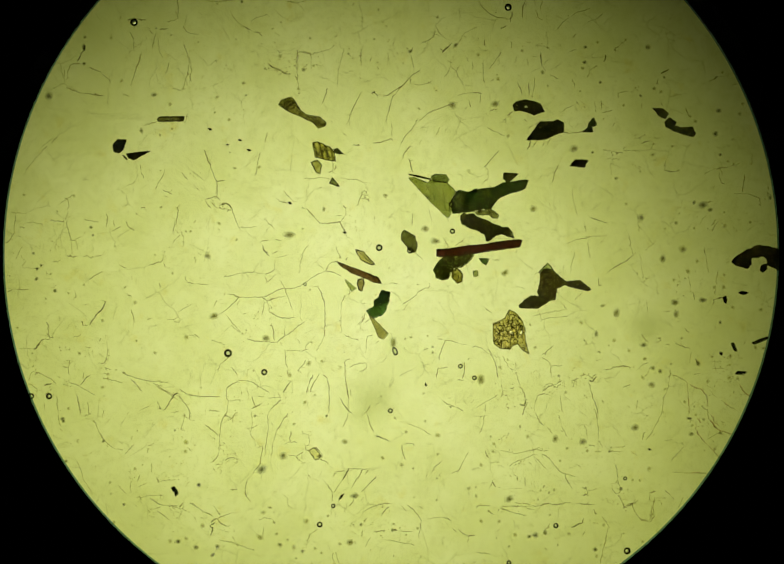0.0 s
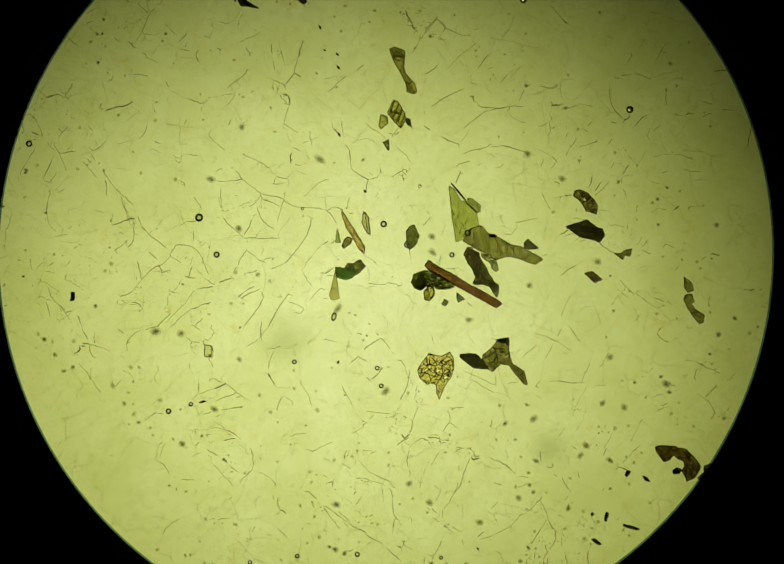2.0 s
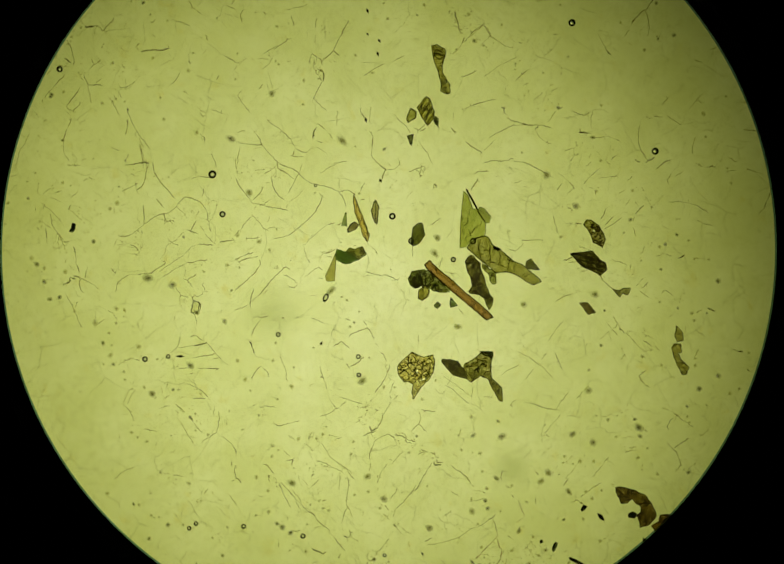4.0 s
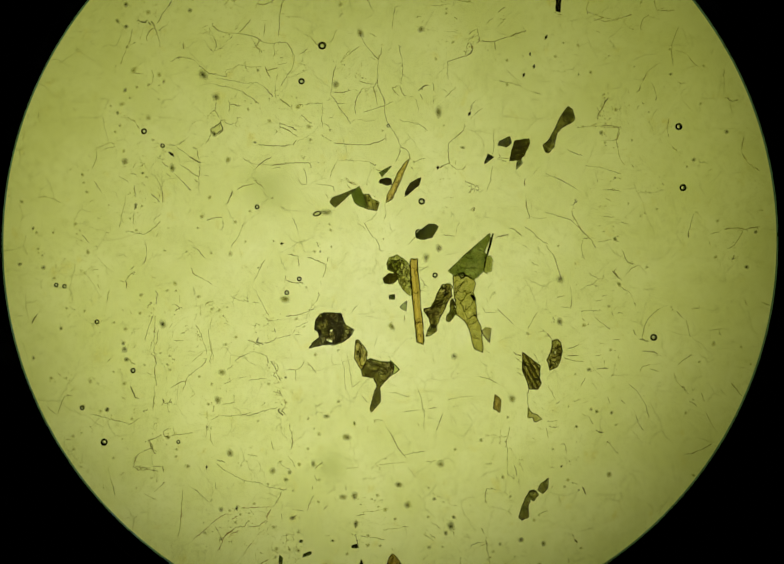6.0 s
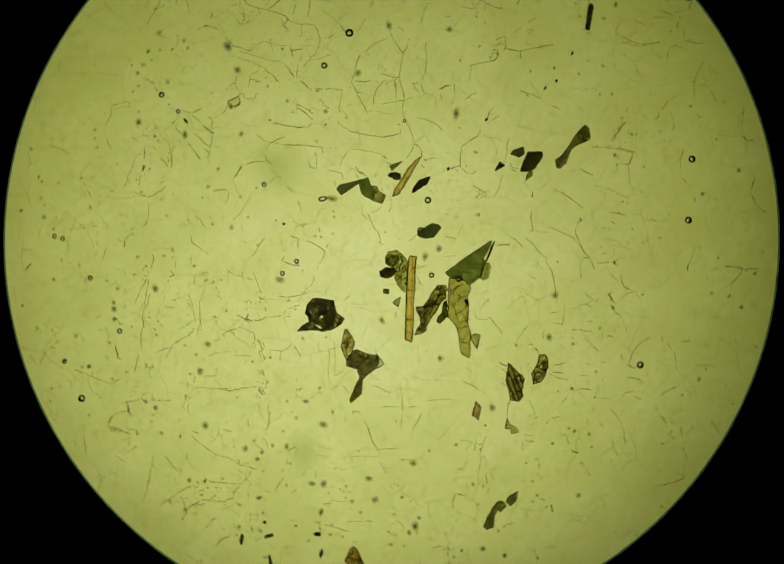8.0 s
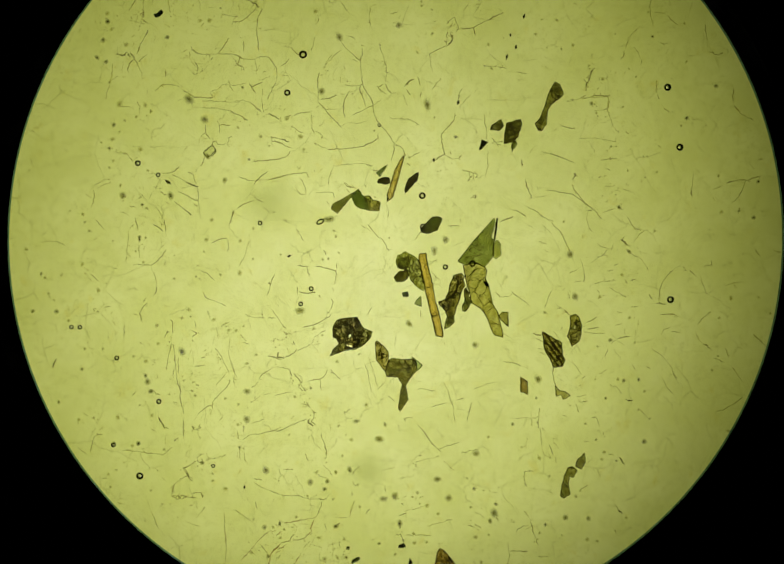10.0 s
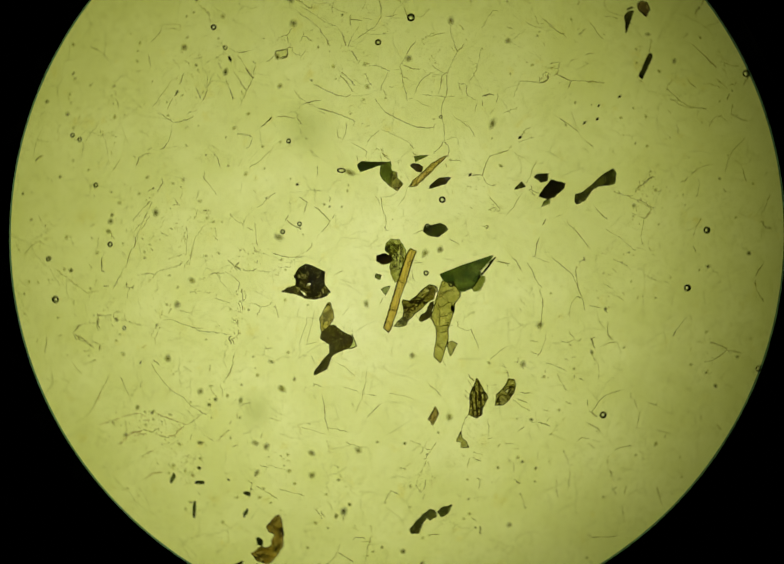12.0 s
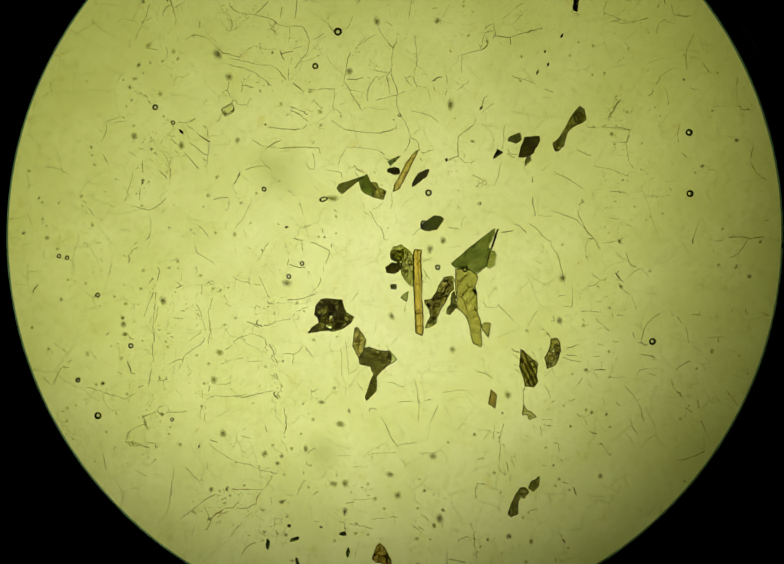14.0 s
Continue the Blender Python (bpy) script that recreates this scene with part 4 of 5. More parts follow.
fracture(1005, 712, 1012, 725, 1017, 735); fracture(1033, 745, 1036, 760, 1040, 770); fracture(1036, 772, 1045, 780, 1050, 795); fracture(1046, 830, 1048, 820, 1055, 805)
fracture(1085, 710, 1100, 698, 1107, 692); fracture(1080, 643, 1085, 640, 1100, 636, 1120, 635, 1138, 632); fracture(1207, 740, 1218, 740, 1230, 735, 1245, 733, 1262, 736)
fracture(1105, 770, 1115, 775, 1120, 768); fracture(1143, 763, 1150, 760, 1157, 757); fracture(1150, 760, 1147, 775); fracture(1160, 752, 1170, 750, 1178, 752)
fracture(1178, 752, 1185, 757, 1192, 748); fracture(1178, 765, 1183, 785, 1187, 800); fracture(1283, 670, 1290, 680, 1297, 687); fracture(1362, 692, 1372, 696, 1382, 698)
fracture(1340, 740, 1338, 760, 1336, 775, 1330, 790, 1327, 800); fracture(1372, 762, 1375, 770, 1376, 785, 1377, 805, 1378, 825); fracture(1380, 770, 1395, 778, 1402, 777)
fracture(1402, 777, 1412, 790, 1415, 803, 1414, 812); fracture(1423, 830, 1430, 845, 1438, 852); fracture(1392, 850, 1390, 860, 1396, 868); fracture(1396, 868, 1405, 880, 1415, 890, 1425, 900)
fracture(1425, 900, 1435, 912, 1442, 920); fracture(1448, 805, 1458, 813); fracture(1480, 770, 1485, 780, 1495, 790, 1505, 795); fracture(1380, 946, 1400, 945)
fracture(240, 975, 250, 985, 253, 988); fracture(300, 997, 312, 1005, 325, 1012); fracture(325, 1010, 340, 1013, 355, 1012); fracture(340, 1010, 355, 1015, 368, 1020)
fracture(315, 1022, 325, 1030, 338, 1040); fracture(395, 1015, 405, 1022, 415, 1027, 424, 1030); fracture(435, 1038, 445, 1033, 460, 1028, 475, 1026)
fracture(437, 1040, 443, 1048, 452, 1052, 460, 1052); fracture(448, 830, 460, 835); fracture(450, 922, 460, 917, 470, 918); fracture(570, 888, 580, 884, 595, 885); fracture(583, 862, 580, 885)
fracture(520, 912, 521, 928); fracture(521, 928, 513, 938, 506, 948); fracture(498, 955, 492, 968, 490, 985, 493, 995); fracture(575, 910, 592, 912, 595, 920)
fracture(605, 868, 615, 870, 620, 880, 618, 890, 610, 892); fracture(610, 892, 612, 900, 622, 902); fracture(630, 920, 640, 918, 650, 922); fracture(640, 905, 645, 910, 635, 913)
fracture(697, 938, 720, 938, 735, 938, 743, 940); fracture(655, 970, 665, 985); fracture(665, 985, 665, 995, 663, 1005); fracture(708, 1000, 700, 1013); fracture(808, 888, 827, 888)
fracture(804, 890, 804, 900, 806, 910, 810, 918); fracture(885, 922, 875, 930, 868, 937, 865, 945); fracture(985, 965, 978, 978); fracture(725, 940, 716, 955, 710, 965, 703, 978)
fracture(758, 1009, 768, 1008, 780, 1008); fracture(780, 1008, 800, 1007, 812, 1010, 825, 1018, 832, 1027); fracture(832, 1027, 840, 1037, 843, 1042); fracture(885, 1035, 897, 1038, 903, 1043)
fracture(953, 1015, 960, 1010, 970, 1011, 985, 1013, 1000, 1017); fracture(1000, 1017, 1015, 1022, 1030, 1027, 1052, 1031); fracture(843, 1042, 841, 1060, 837, 1080, 833, 1098)
fracture(747, 1065, 760, 1063, 770, 1060); fracture(742, 1075, 735, 1085, 730, 1095); fracture(917, 1058, 925, 1066, 935, 1074); fracture(935, 1074, 940, 1071, 950, 1072)
fracture(1003, 1015, 1030, 1013, 1055, 1013); fracture(1020, 955, 1010, 943, 1015, 935, 1025, 928, 1035, 922, 1050, 918); fracture(1083, 909, 1092, 912, 1100, 920, 1110, 932, 1122, 945)
fracture(1130, 948, 1132, 960, 1140, 972, 1145, 978); fracture(1050, 955, 1051, 975); fracture(1072, 825, 1080, 845, 1087, 852); fracture(1122, 853, 1128, 862, 1132, 873)
fracture(1190, 820, 1194, 840, 1197, 862, 1196, 880); fracture(1177, 890, 1190, 893); fracture(1232, 930, 1234, 945, 1236, 958); fracture(1225, 978, 1232, 988, 1240, 985, 1241, 975)
fracture(1245, 1005, 1248, 1015, 1255, 1015); fracture(1265, 1008, 1270, 1015, 1275, 1025, 1282, 1038, 1298, 1043); fracture(1300, 1043, 1302, 1030, 1304, 1010)
fracture(1055, 1013, 1080, 1012, 1095, 1007, 1115, 1010, 1140, 1005); fracture(1140, 1005, 1165, 1009, 1190, 1010); fracture(1288, 865, 1285, 880); fracture(1330, 980, 1340, 990)
fracture(848, 1162, 857, 1153, 864, 1147); fracture(471, -106, 484, -105, 502, -108); fracture(605, -153, 620, -149, 631, -148); fracture(664, -174, 671, -188)
fracture(768, -54, 789, -50, 799, -47); fracture(793, -120, 790, -132, 790, -153, 792, -164); fracture(792, -164, 788, -179, 785, -194); fracture(811, -150, 825, -141, 834, -130)
fracture(961, -30, 970, -37, 977, -44); fracture(1071, -37, 1061, -48, 1055, -56, 1049, -63); fracture(1113, -43, 1117, -51, 1124, -57); fracture(936, -168, 946, -176)
fracture(1143, -63, 1148, -72, 1154, -80); fracture(1104, -148, 1115, -158, 1127, -168, 1134, -175); fracture(1251, -70, 1242, -90, 1229, -114)
short_dark(1405, 601, 1415, 600); short_dark(820, 157, 822, 167); short_dark(825, 95, 822, 105); short_dark(1005, 57, 1013, 52); short_dark(1427, 160, 1435, 153)
short_dark(897, 812, 905, 812); short_dark(1020, 778, 1028, 776); short_dark(1390, 718, 1397, 728); short_dark(1375, 837, 1383, 838); short_dark(423, 1050, 430, 1045)
short_dark(445, 885, 450, 888); short_dark(685, 990, 678, 998); short_dark(785, 1058, 795, 1061); short_dark(1255, 1012, 1265, 1008); short_dark(799, -47, 812, -47)
short(15, 584, 25, 579); short(880, 98, 888, 105); short(933, 115, 937, 124); short(1086, 135, 1092, 144); short(1151, 202, 1157, 210); short(1236, 187, 1237, 197); short(283, 345, 287, 356)
short(657, 346, 665, 342); short(381, 828, 379, 840); short(735, 673, 745, 670); short(848, 700, 857, 697); short(875, 678, 885, 679); short(1020, 737, 1028, 740); short(1078, 790, 1090, 787)
short(1410, 780, 1405, 775); short(1405, 815, 1415, 820); short(315, 955, 318, 965); short(358, 1015, 365, 1005); short(440, 1030, 432, 1022); short(670, 945, 668, 955)
short(545, 1040, 550, 1048); short(972, 910, 978, 917); short(985, 965, 992, 975); short(720, 1050, 728, 1048); short(1085, 902, 1095, 901); short(1035, 953, 1037, 962)
short(1265, 1008, 1272, 1000); short(1300, 985, 1312, 983); short(1165, 1047, 1168, 1038); short(1187, 1020, 1193, 1030); short(1095, 1055, 1100, 1047); short(499, -11, 504, -19)
faint(25, 426, 55, 427); faint(52, 447, 62, 445, 85, 449); faint(38, 454, 50, 456); faint(142, 482, 144, 498, 144, 508); faint(190, 513, 203, 511); faint(213, 427, 215, 438, 212, 455)
faint(227, 440, 230, 453); faint(225, 463, 238, 456, 242, 455); faint(254, 442, 256, 452, 262, 457, 270, 461); faint(120, 408, 132, 400, 146, 390)
faint(128, 395, 136, 400, 138, 412, 133, 420); faint(45, 492, 38, 503, 32, 518); faint(150, 479, 163, 475); faint(105, 523, 115, 525, 122, 519); faint(207, 601, 213, 604)
faint(163, 643, 165, 652, 175, 651); faint(68, 539, 80, 537, 88, 530); faint(28, 578, 45, 580, 60, 580); faint(97, 575, 110, 575, 113, 570); faint(150, 583, 152, 592, 147, 600)
faint(167, 610, 178, 609); faint(325, 518, 331, 503); faint(356, 415, 355, 435, 352, 450); faint(344, 487, 352, 478, 360, 470); faint(364, 465, 367, 480, 365, 495); faint(281, 417, 290, 415)
faint(262, 551, 264, 560); faint(240, 530, 252, 536); faint(255, 590, 264, 594); faint(335, 537, 342, 534); faint(369, 553, 372, 565, 390, 568, 416, 569); faint(390, 512, 391, 525)
faint(293, 640, 305, 637); faint(335, 640, 350, 639, 355, 636); faint(378, 612, 385, 607); faint(358, 640, 360, 645, 348, 643); faint(330, 393, 336, 396); faint(263, 620, 268, 640, 265, 655)
faint(318, 567, 320, 578); faint(436, 380, 434, 393); faint(422, 405, 435, 417, 450, 418); faint(412, 446, 414, 438); faint(530, 438, 538, 448, 550, 458); faint(567, 383, 578, 395, 588, 404)
faint(600, 417, 612, 418); faint(520, 486, 525, 482, 538, 480); faint(550, 480, 562, 481); faint(545, 507, 555, 502); faint(555, 516, 565, 513, 577, 510); faint(600, 517, 610, 500, 617, 490)
faint(607, 510, 600, 530, 598, 545); faint(492, 544, 510, 545, 525, 549); faint(548, 540, 549, 520); faint(530, 553, 533, 565); faint(532, 566, 540, 560, 550, 550)
faint(561, 562, 566, 570, 572, 580, 574, 590); faint(480, 600, 475, 612); faint(433, 600, 428, 615); faint(528, 600, 526, 620, 523, 630); faint(535, 603, 540, 620)
faint(600, 595, 602, 615, 600, 630); faint(600, 637, 605, 643); faint(569, 650, 570, 662, 569, 675); faint(625, 573, 640, 573); faint(690, 590, 683, 605, 682, 625, 681, 645, 683, 668)
faint(703, 572, 697, 590); faint(672, 493, 676, 505, 680, 514); faint(690, 521, 697, 515); faint(455, 633, 465, 648, 482, 665); faint(575, 590, 580, 605, 585, 620)
faint(731, 625, 727, 640, 716, 652); faint(725, 385, 720, 395, 716, 410); faint(728, 392, 735, 400, 742, 396); faint(762, 568, 772, 568, 785, 567, 800, 570); faint(770, 388, 773, 400)
faint(820, 400, 826, 420, 824, 450); faint(858, 420, 865, 445); faint(887, 478, 895, 492, 900, 497); faint(930, 475, 920, 485, 910, 492); faint(825, 502, 845, 520)
faint(968, 333, 975, 338, 975, 360, 965, 365); faint(1058, 347, 1050, 358); faint(1145, 378, 1146, 400, 1155, 430); faint(1118, 330, 1110, 345, 1105, 365); faint(985, 520, 1000, 521)
faint(1150, 505, 1143, 530, 1142, 545); faint(1070, 550, 1075, 545); faint(1130, 490, 1150, 480, 1180, 475); faint(1160, 590, 1150, 600); faint(1222, 325, 1222, 350)
faint(1170, 450, 1174, 475, 1180, 515); faint(1170, 474, 1190, 473, 1215, 472); faint(1257, 470, 1262, 495, 1268, 520, 1275, 550); faint(1262, 515, 1272, 505)
faint(1290, 502, 1300, 493, 1312, 483); faint(1275, 430, 1278, 465); faint(1280, 510, 1287, 560); faint(1440, 336, 1445, 350); faint(1408, 350, 1415, 345, 1422, 342)
faint(1536, 395, 1535, 370); faint(1410, 405, 1425, 403); faint(1340, 450, 1347, 440, 1350, 430); faint(1400, 450, 1405, 438, 1412, 432); faint(1425, 450, 1432, 440)
faint(1424, 463, 1430, 452, 1436, 443); faint(1365, 498, 1370, 515, 1374, 530); faint(1374, 540, 1378, 560, 1383, 590); faint(1408, 495, 1412, 520, 1416, 545)
faint(1437, 540, 1433, 560, 1430, 590); faint(1197, 555, 1197, 573, 1204, 571); faint(357, 38, 345, 42, 335, 43); faint(292, 55, 302, 58); faint(298, 60, 305, 68)
faint(313, 65, 308, 85, 305, 95); faint(317, 80, 318, 100, 325, 115); faint(262, 65, 268, 78, 267, 98); faint(268, 155, 262, 172); faint(376, 112, 378, 125, 375, 147, 370, 165, 366, 180)
faint(378, 150, 382, 165); faint(338, 125, 335, 140, 330, 148); faint(366, 53, 375, 65); faint(141, 130, 150, 128, 165, 128); faint(141, 130, 137, 140, 133, 160)
faint(205, 150, 215, 158, 220, 164); faint(130, 140, 128, 155); faint(245, 188, 258, 195); faint(105, 285, 90, 297, 70, 318, 52, 340); faint(313, 244, 300, 249, 285, 252)
faint(374, 227, 371, 240, 370, 247); faint(430, 120, 435, 127); faint(462, 25, 470, 38, 480, 48, 500, 60); faint(345, 175, 360, 180, 372, 178); faint(480, 52, 500, 60)
faint(605, 102, 612, 105, 620, 105); faint(590, 150, 594, 162); faint(688, 97, 682, 120, 678, 135, 675, 155, 674, 172); faint(717, 112, 723, 112); faint(670, 75, 676, 69)
faint(789, 78, 786, 92); faint(777, 106, 775, 130); faint(700, 232, 693, 248); faint(824, 168, 840, 170, 855, 168, 865, 162); faint(822, 110, 826, 125, 828, 137)
faint(782, 243, 785, 260, 784, 270); faint(776, 228, 772, 245); faint(872, 62, 866, 75); faint(685, 265, 695, 273); faint(872, 55, 880, 68, 890, 75); faint(925, 72, 920, 82, 912, 92)
faint(925, 70, 940, 60, 955, 55); faint(1052, 0, 1052, 15); faint(1085, 2, 1080, 20); faint(1071, 20, 1075, 35, 1085, 40); faint(1145, 75, 1152, 68); faint(992, 118, 985, 130, 978, 138)
faint(1022, 85, 1023, 97); faint(1033, 112, 1030, 125); faint(1055, 118, 1057, 133); faint(894, 122, 905, 127); faint(944, 125, 945, 137); faint(900, 135, 896, 147, 888, 153)
faint(917, 190, 945, 185); faint(962, 190, 960, 205); faint(937, 200, 942, 215); faint(970, 225, 975, 232); faint(1065, 113, 1077, 113); faint(1100, 150, 1110, 155, 1118, 158)
faint(1137, 105, 1145, 102, 1152, 100); faint(1144, 157, 1150, 168, 1149, 185, 1151, 200); faint(1120, 225, 1135, 216, 1148, 210); faint(1228, 100, 1240, 90, 1250, 82)
faint(1190, 203, 1192, 225); faint(1205, 225, 1225, 221); faint(1070, 155, 1068, 175, 1063, 195); faint(1010, 235, 1010, 248); faint(1080, 245, 1065, 252, 1055, 258)
faint(1075, 280, 1065, 295); faint(1090, 280, 1086, 292); faint(1100, 279, 1094, 290); faint(880, 255, 873, 270); faint(975, 255, 985, 262, 1000, 268, 1010, 272); faint(895, 255, 890, 265)
faint(1195, 130, 1180, 140, 1175, 155); faint(1317, 158, 1313, 170); faint(1417, 165, 1427, 160); faint(1270, 278, 1280, 275, 1292, 270); faint(1307, 277, 1320, 275)
faint(1320, 205, 1327, 215); faint(1372, 215, 1378, 232); faint(1205, 300, 1222, 302); faint(1245, 303, 1270, 302, 1300, 301); faint(1300, 300, 1305, 290); faint(1210, 318, 1225, 316)
faint(1225, 320, 1240, 318); faint(1222, 302, 1225, 310); faint(1505, 310, 1503, 330); faint(280, 328, 283, 340); faint(252, 373, 262, 369, 270, 364)
faint(330, 340, 325, 355, 318, 365, 310, 377); faint(362, 345, 375, 360); faint(386, 370, 395, 378, 400, 382); faint(536, 265, 533, 275, 530, 285); faint(520, 305, 516, 320, 514, 335)
faint(490, 335, 500, 325); faint(665, 325, 666, 345); faint(672, 330, 668, 345); faint(610, 356, 625, 358, 645, 355, 660, 360); faint(680, 357, 700, 359, 715, 360, 725, 365, 735, 366)
faint(838, 290, 845, 280); faint(71, 698, 60, 698, 40, 697); faint(100, 677, 108, 675); faint(145, 675, 155, 674, 162, 668); faint(165, 643, 167, 652); faint(73, 705, 73, 725)
faint(125, 733, 137, 735, 138, 722, 132, 722); faint(137, 735, 136, 748); faint(60, 753, 58, 763); faint(125, 768, 137, 772, 145, 772); faint(168, 745, 167, 758)
faint(160, 775, 175, 782, 180, 785, 190, 790); faint(207, 747, 220, 750); faint(205, 758, 222, 759); faint(222, 760, 240, 765, 265, 769, 275, 770); faint(305, 765, 315, 770, 325, 773)
faint(310, 772, 322, 780, 335, 787, 345, 795, 355, 800); faint(365, 830, 380, 840, 390, 841, 400, 843); faint(280, 820, 290, 816, 300, 812); faint(163, 832, 170, 832, 178, 828)
faint(113, 790, 115, 812, 118, 830); faint(87, 805, 89, 820); faint(183, 840, 192, 848, 195, 858); faint(232, 899, 245, 900); faint(295, 893, 305, 890); faint(297, 895, 295, 905)
faint(208, 820, 204, 835); faint(220, 835, 215, 845); faint(315, 803, 322, 818); faint(380, 672, 392, 670, 400, 677); faint(425, 680, 438, 685, 450, 690); faint(463, 650, 470, 658, 480, 665)
faint(595, 680, 600, 690); faint(617, 685, 608, 697); faint(570, 702, 585, 701, 600, 702); faint(600, 703, 615, 700); faint(460, 712, 450, 722, 440, 730, 435, 745); faint(496, 740, 495, 752)
faint(648, 675, 640, 690, 633, 702); faint(475, 763, 488, 761, 502, 763); faint(492, 775, 498, 788); faint(457, 802, 480, 800); faint(467, 830, 465, 845); faint(540, 822, 535, 835)
faint(562, 808, 572, 806); faint(553, 860, 551, 870, 545, 890, 542, 915); faint(575, 762, 585, 762); faint(575, 740, 577, 755); faint(632, 760, 638, 748); faint(645, 750, 655, 757)
faint(697, 800, 697, 820, 695, 838, 685, 855); faint(385, 822, 410, 822, 440, 823); faint(503, 825, 505, 845, 502, 865); faint(495, 858, 505, 857, 515, 850)
faint(535, 835, 537, 850, 533, 885, 530, 915); faint(690, 670, 705, 678, 717, 681); faint(735, 673, 733, 690, 732, 703); faint(727, 630, 725, 645); faint(722, 652, 720, 662)
faint(822, 602, 812, 612, 805, 622); faint(733, 727, 733, 737, 725, 742, 720, 745); faint(690, 722, 700, 717); faint(702, 780, 703, 795); faint(765, 725, 772, 715)
faint(888, 680, 905, 682, 918, 687); faint(965, 700, 975, 707, 985, 712); faint(923, 691, 935, 689); faint(916, 760, 930, 762); faint(740, 812, 735, 822, 728, 830); faint(750, 812, 760, 803)
faint(955, 815, 965, 808, 975, 802, 985, 797, 995, 790); faint(972, 810, 970, 822); faint(970, 615, 985, 628); faint(945, 823, 947, 815); faint(1025, 700, 1030, 720, 1033, 740)
faint(1060, 712, 1065, 735, 1062, 748); faint(1085, 715, 1097, 724, 1103, 732); faint(1103, 732, 1102, 753); faint(1103, 733, 1125, 731); faint(1120, 602, 1128, 612, 1133, 620)
faint(1077, 620, 1080, 630, 1083, 640); faint(1167, 677, 1175, 690); faint(1128, 760, 1129, 773); faint(1120, 790, 1124, 825); faint(1075, 790, 1070, 810, 1068, 825)
faint(1020, 815, 1013, 825); faint(1000, 795, 1008, 785, 1018, 780); faint(1245, 775, 1262, 770); faint(1275, 800, 1272, 820); faint(1293, 602, 1296, 625); faint(1300, 735, 1292, 752)
faint(1327, 623, 1340, 622); faint(1370, 658, 1378, 667); faint(1350, 685, 1362, 692); faint(1330, 690, 1340, 690); faint(1383, 705, 1379, 720); faint(1310, 687, 1322, 681)
faint(1425, 723, 1443, 724); faint(1425, 738, 1450, 737); faint(1430, 720, 1431, 745); faint(1345, 750, 1360, 756, 1372, 762); faint(1388, 750, 1400, 747)
faint(1327, 800, 1325, 820, 1320, 835, 1312, 850, 1303, 865, 1292, 880); faint(1414, 820, 1417, 840); faint(1415, 878, 1430, 870, 1440, 866); faint(1458, 813, 1470, 823)
faint(1330, 880, 1345, 879); faint(1262, 903, 1275, 912); faint(1345, 945, 1370, 946, 1380, 946); faint(1412, 770, 1425, 777); faint(1420, 780, 1432, 795); faint(155, 922, 162, 940, 165, 958)
faint(165, 958, 175, 972, 185, 985); faint(262, 962, 260, 975, 262, 985); faint(275, 975, 285, 970, 295, 965); faint(280, 950, 275, 962); faint(303, 928, 303, 945)
faint(318, 963, 335, 961, 345, 960); faint(270, 997, 285, 995, 305, 993, 325, 990); faint(270, 1010, 275, 1015); faint(300, 1035, 310, 1034); faint(350, 1023, 363, 1030)
faint(300, 1020, 320, 1015); faint(437, 1060, 450, 1062, 460, 1064); faint(388, 1033, 392, 1040); faint(400, 1035, 408, 1037); faint(322, 990, 322, 1000)
faint(430, 930, 440, 930, 450, 927, 460, 918); faint(440, 930, 443, 950); faint(425, 932, 430, 945); faint(465, 905, 475, 912, 472, 920); faint(500, 870, 508, 878, 512, 895)
faint(493, 995, 500, 1003); faint(515, 895, 525, 892, 523, 915); faint(595, 912, 605, 905); faint(650, 922, 656, 928); faint(685, 960, 677, 972, 668, 985); faint(672, 945, 690, 942)
faint(617, 950, 622, 958); faint(693, 1005, 692, 1015, 688, 1025); faint(460, 980, 475, 980); faint(520, 1040, 530, 1035, 545, 1040); faint(535, 1015, 545, 1017)
faint(440, 1080, 465, 1085, 475, 1090, 490, 1095, 510, 1100); faint(465, 1075, 475, 1090); faint(527, 1055, 525, 1075); faint(620, 1080, 613, 1092); faint(635, 1060, 620, 1070, 615, 1085)
faint(670, 1105, 675, 1120, 680, 1132); faint(735, 830, 740, 850, 748, 863); faint(815, 847, 830, 853, 842, 858, 862, 870); faint(855, 945, 852, 955)
faint(937, 905, 930, 918, 923, 930, 915, 943, 905, 947); faint(968, 830, 966, 850, 958, 868); faint(980, 925, 1000, 924); faint(970, 900, 975, 912); faint(960, 967, 975, 966)
faint(732, 975, 722, 985); faint(736, 940, 730, 950); faint(730, 1022, 745, 1015, 758, 1009); faint(800, 1010, 808, 1018, 812, 1025); faint(860, 1038, 870, 1036, 885, 1035)
faint(975, 1022, 988, 1030); faint(800, 1063, 825, 1064); faint(770, 1080, 800, 1085, 830, 1090); faint(905, 1058, 912, 1065); faint(938, 1078, 935, 1085)
faint(953, 1105, 975, 1108, 995, 1113); faint(1030, 1005, 1060, 1010); faint(725, 1060, 722, 1075); faint(728, 1042, 735, 1035); faint(1050, 918, 1065, 911, 1075, 910)
faint(1122, 945, 1150, 953); faint(1072, 917, 1082, 927, 1092, 937); faint(1057, 925, 1063, 930); faint(1000, 900, 1030, 907, 1060, 903, 1075, 898); faint(1020, 977, 1045, 977)
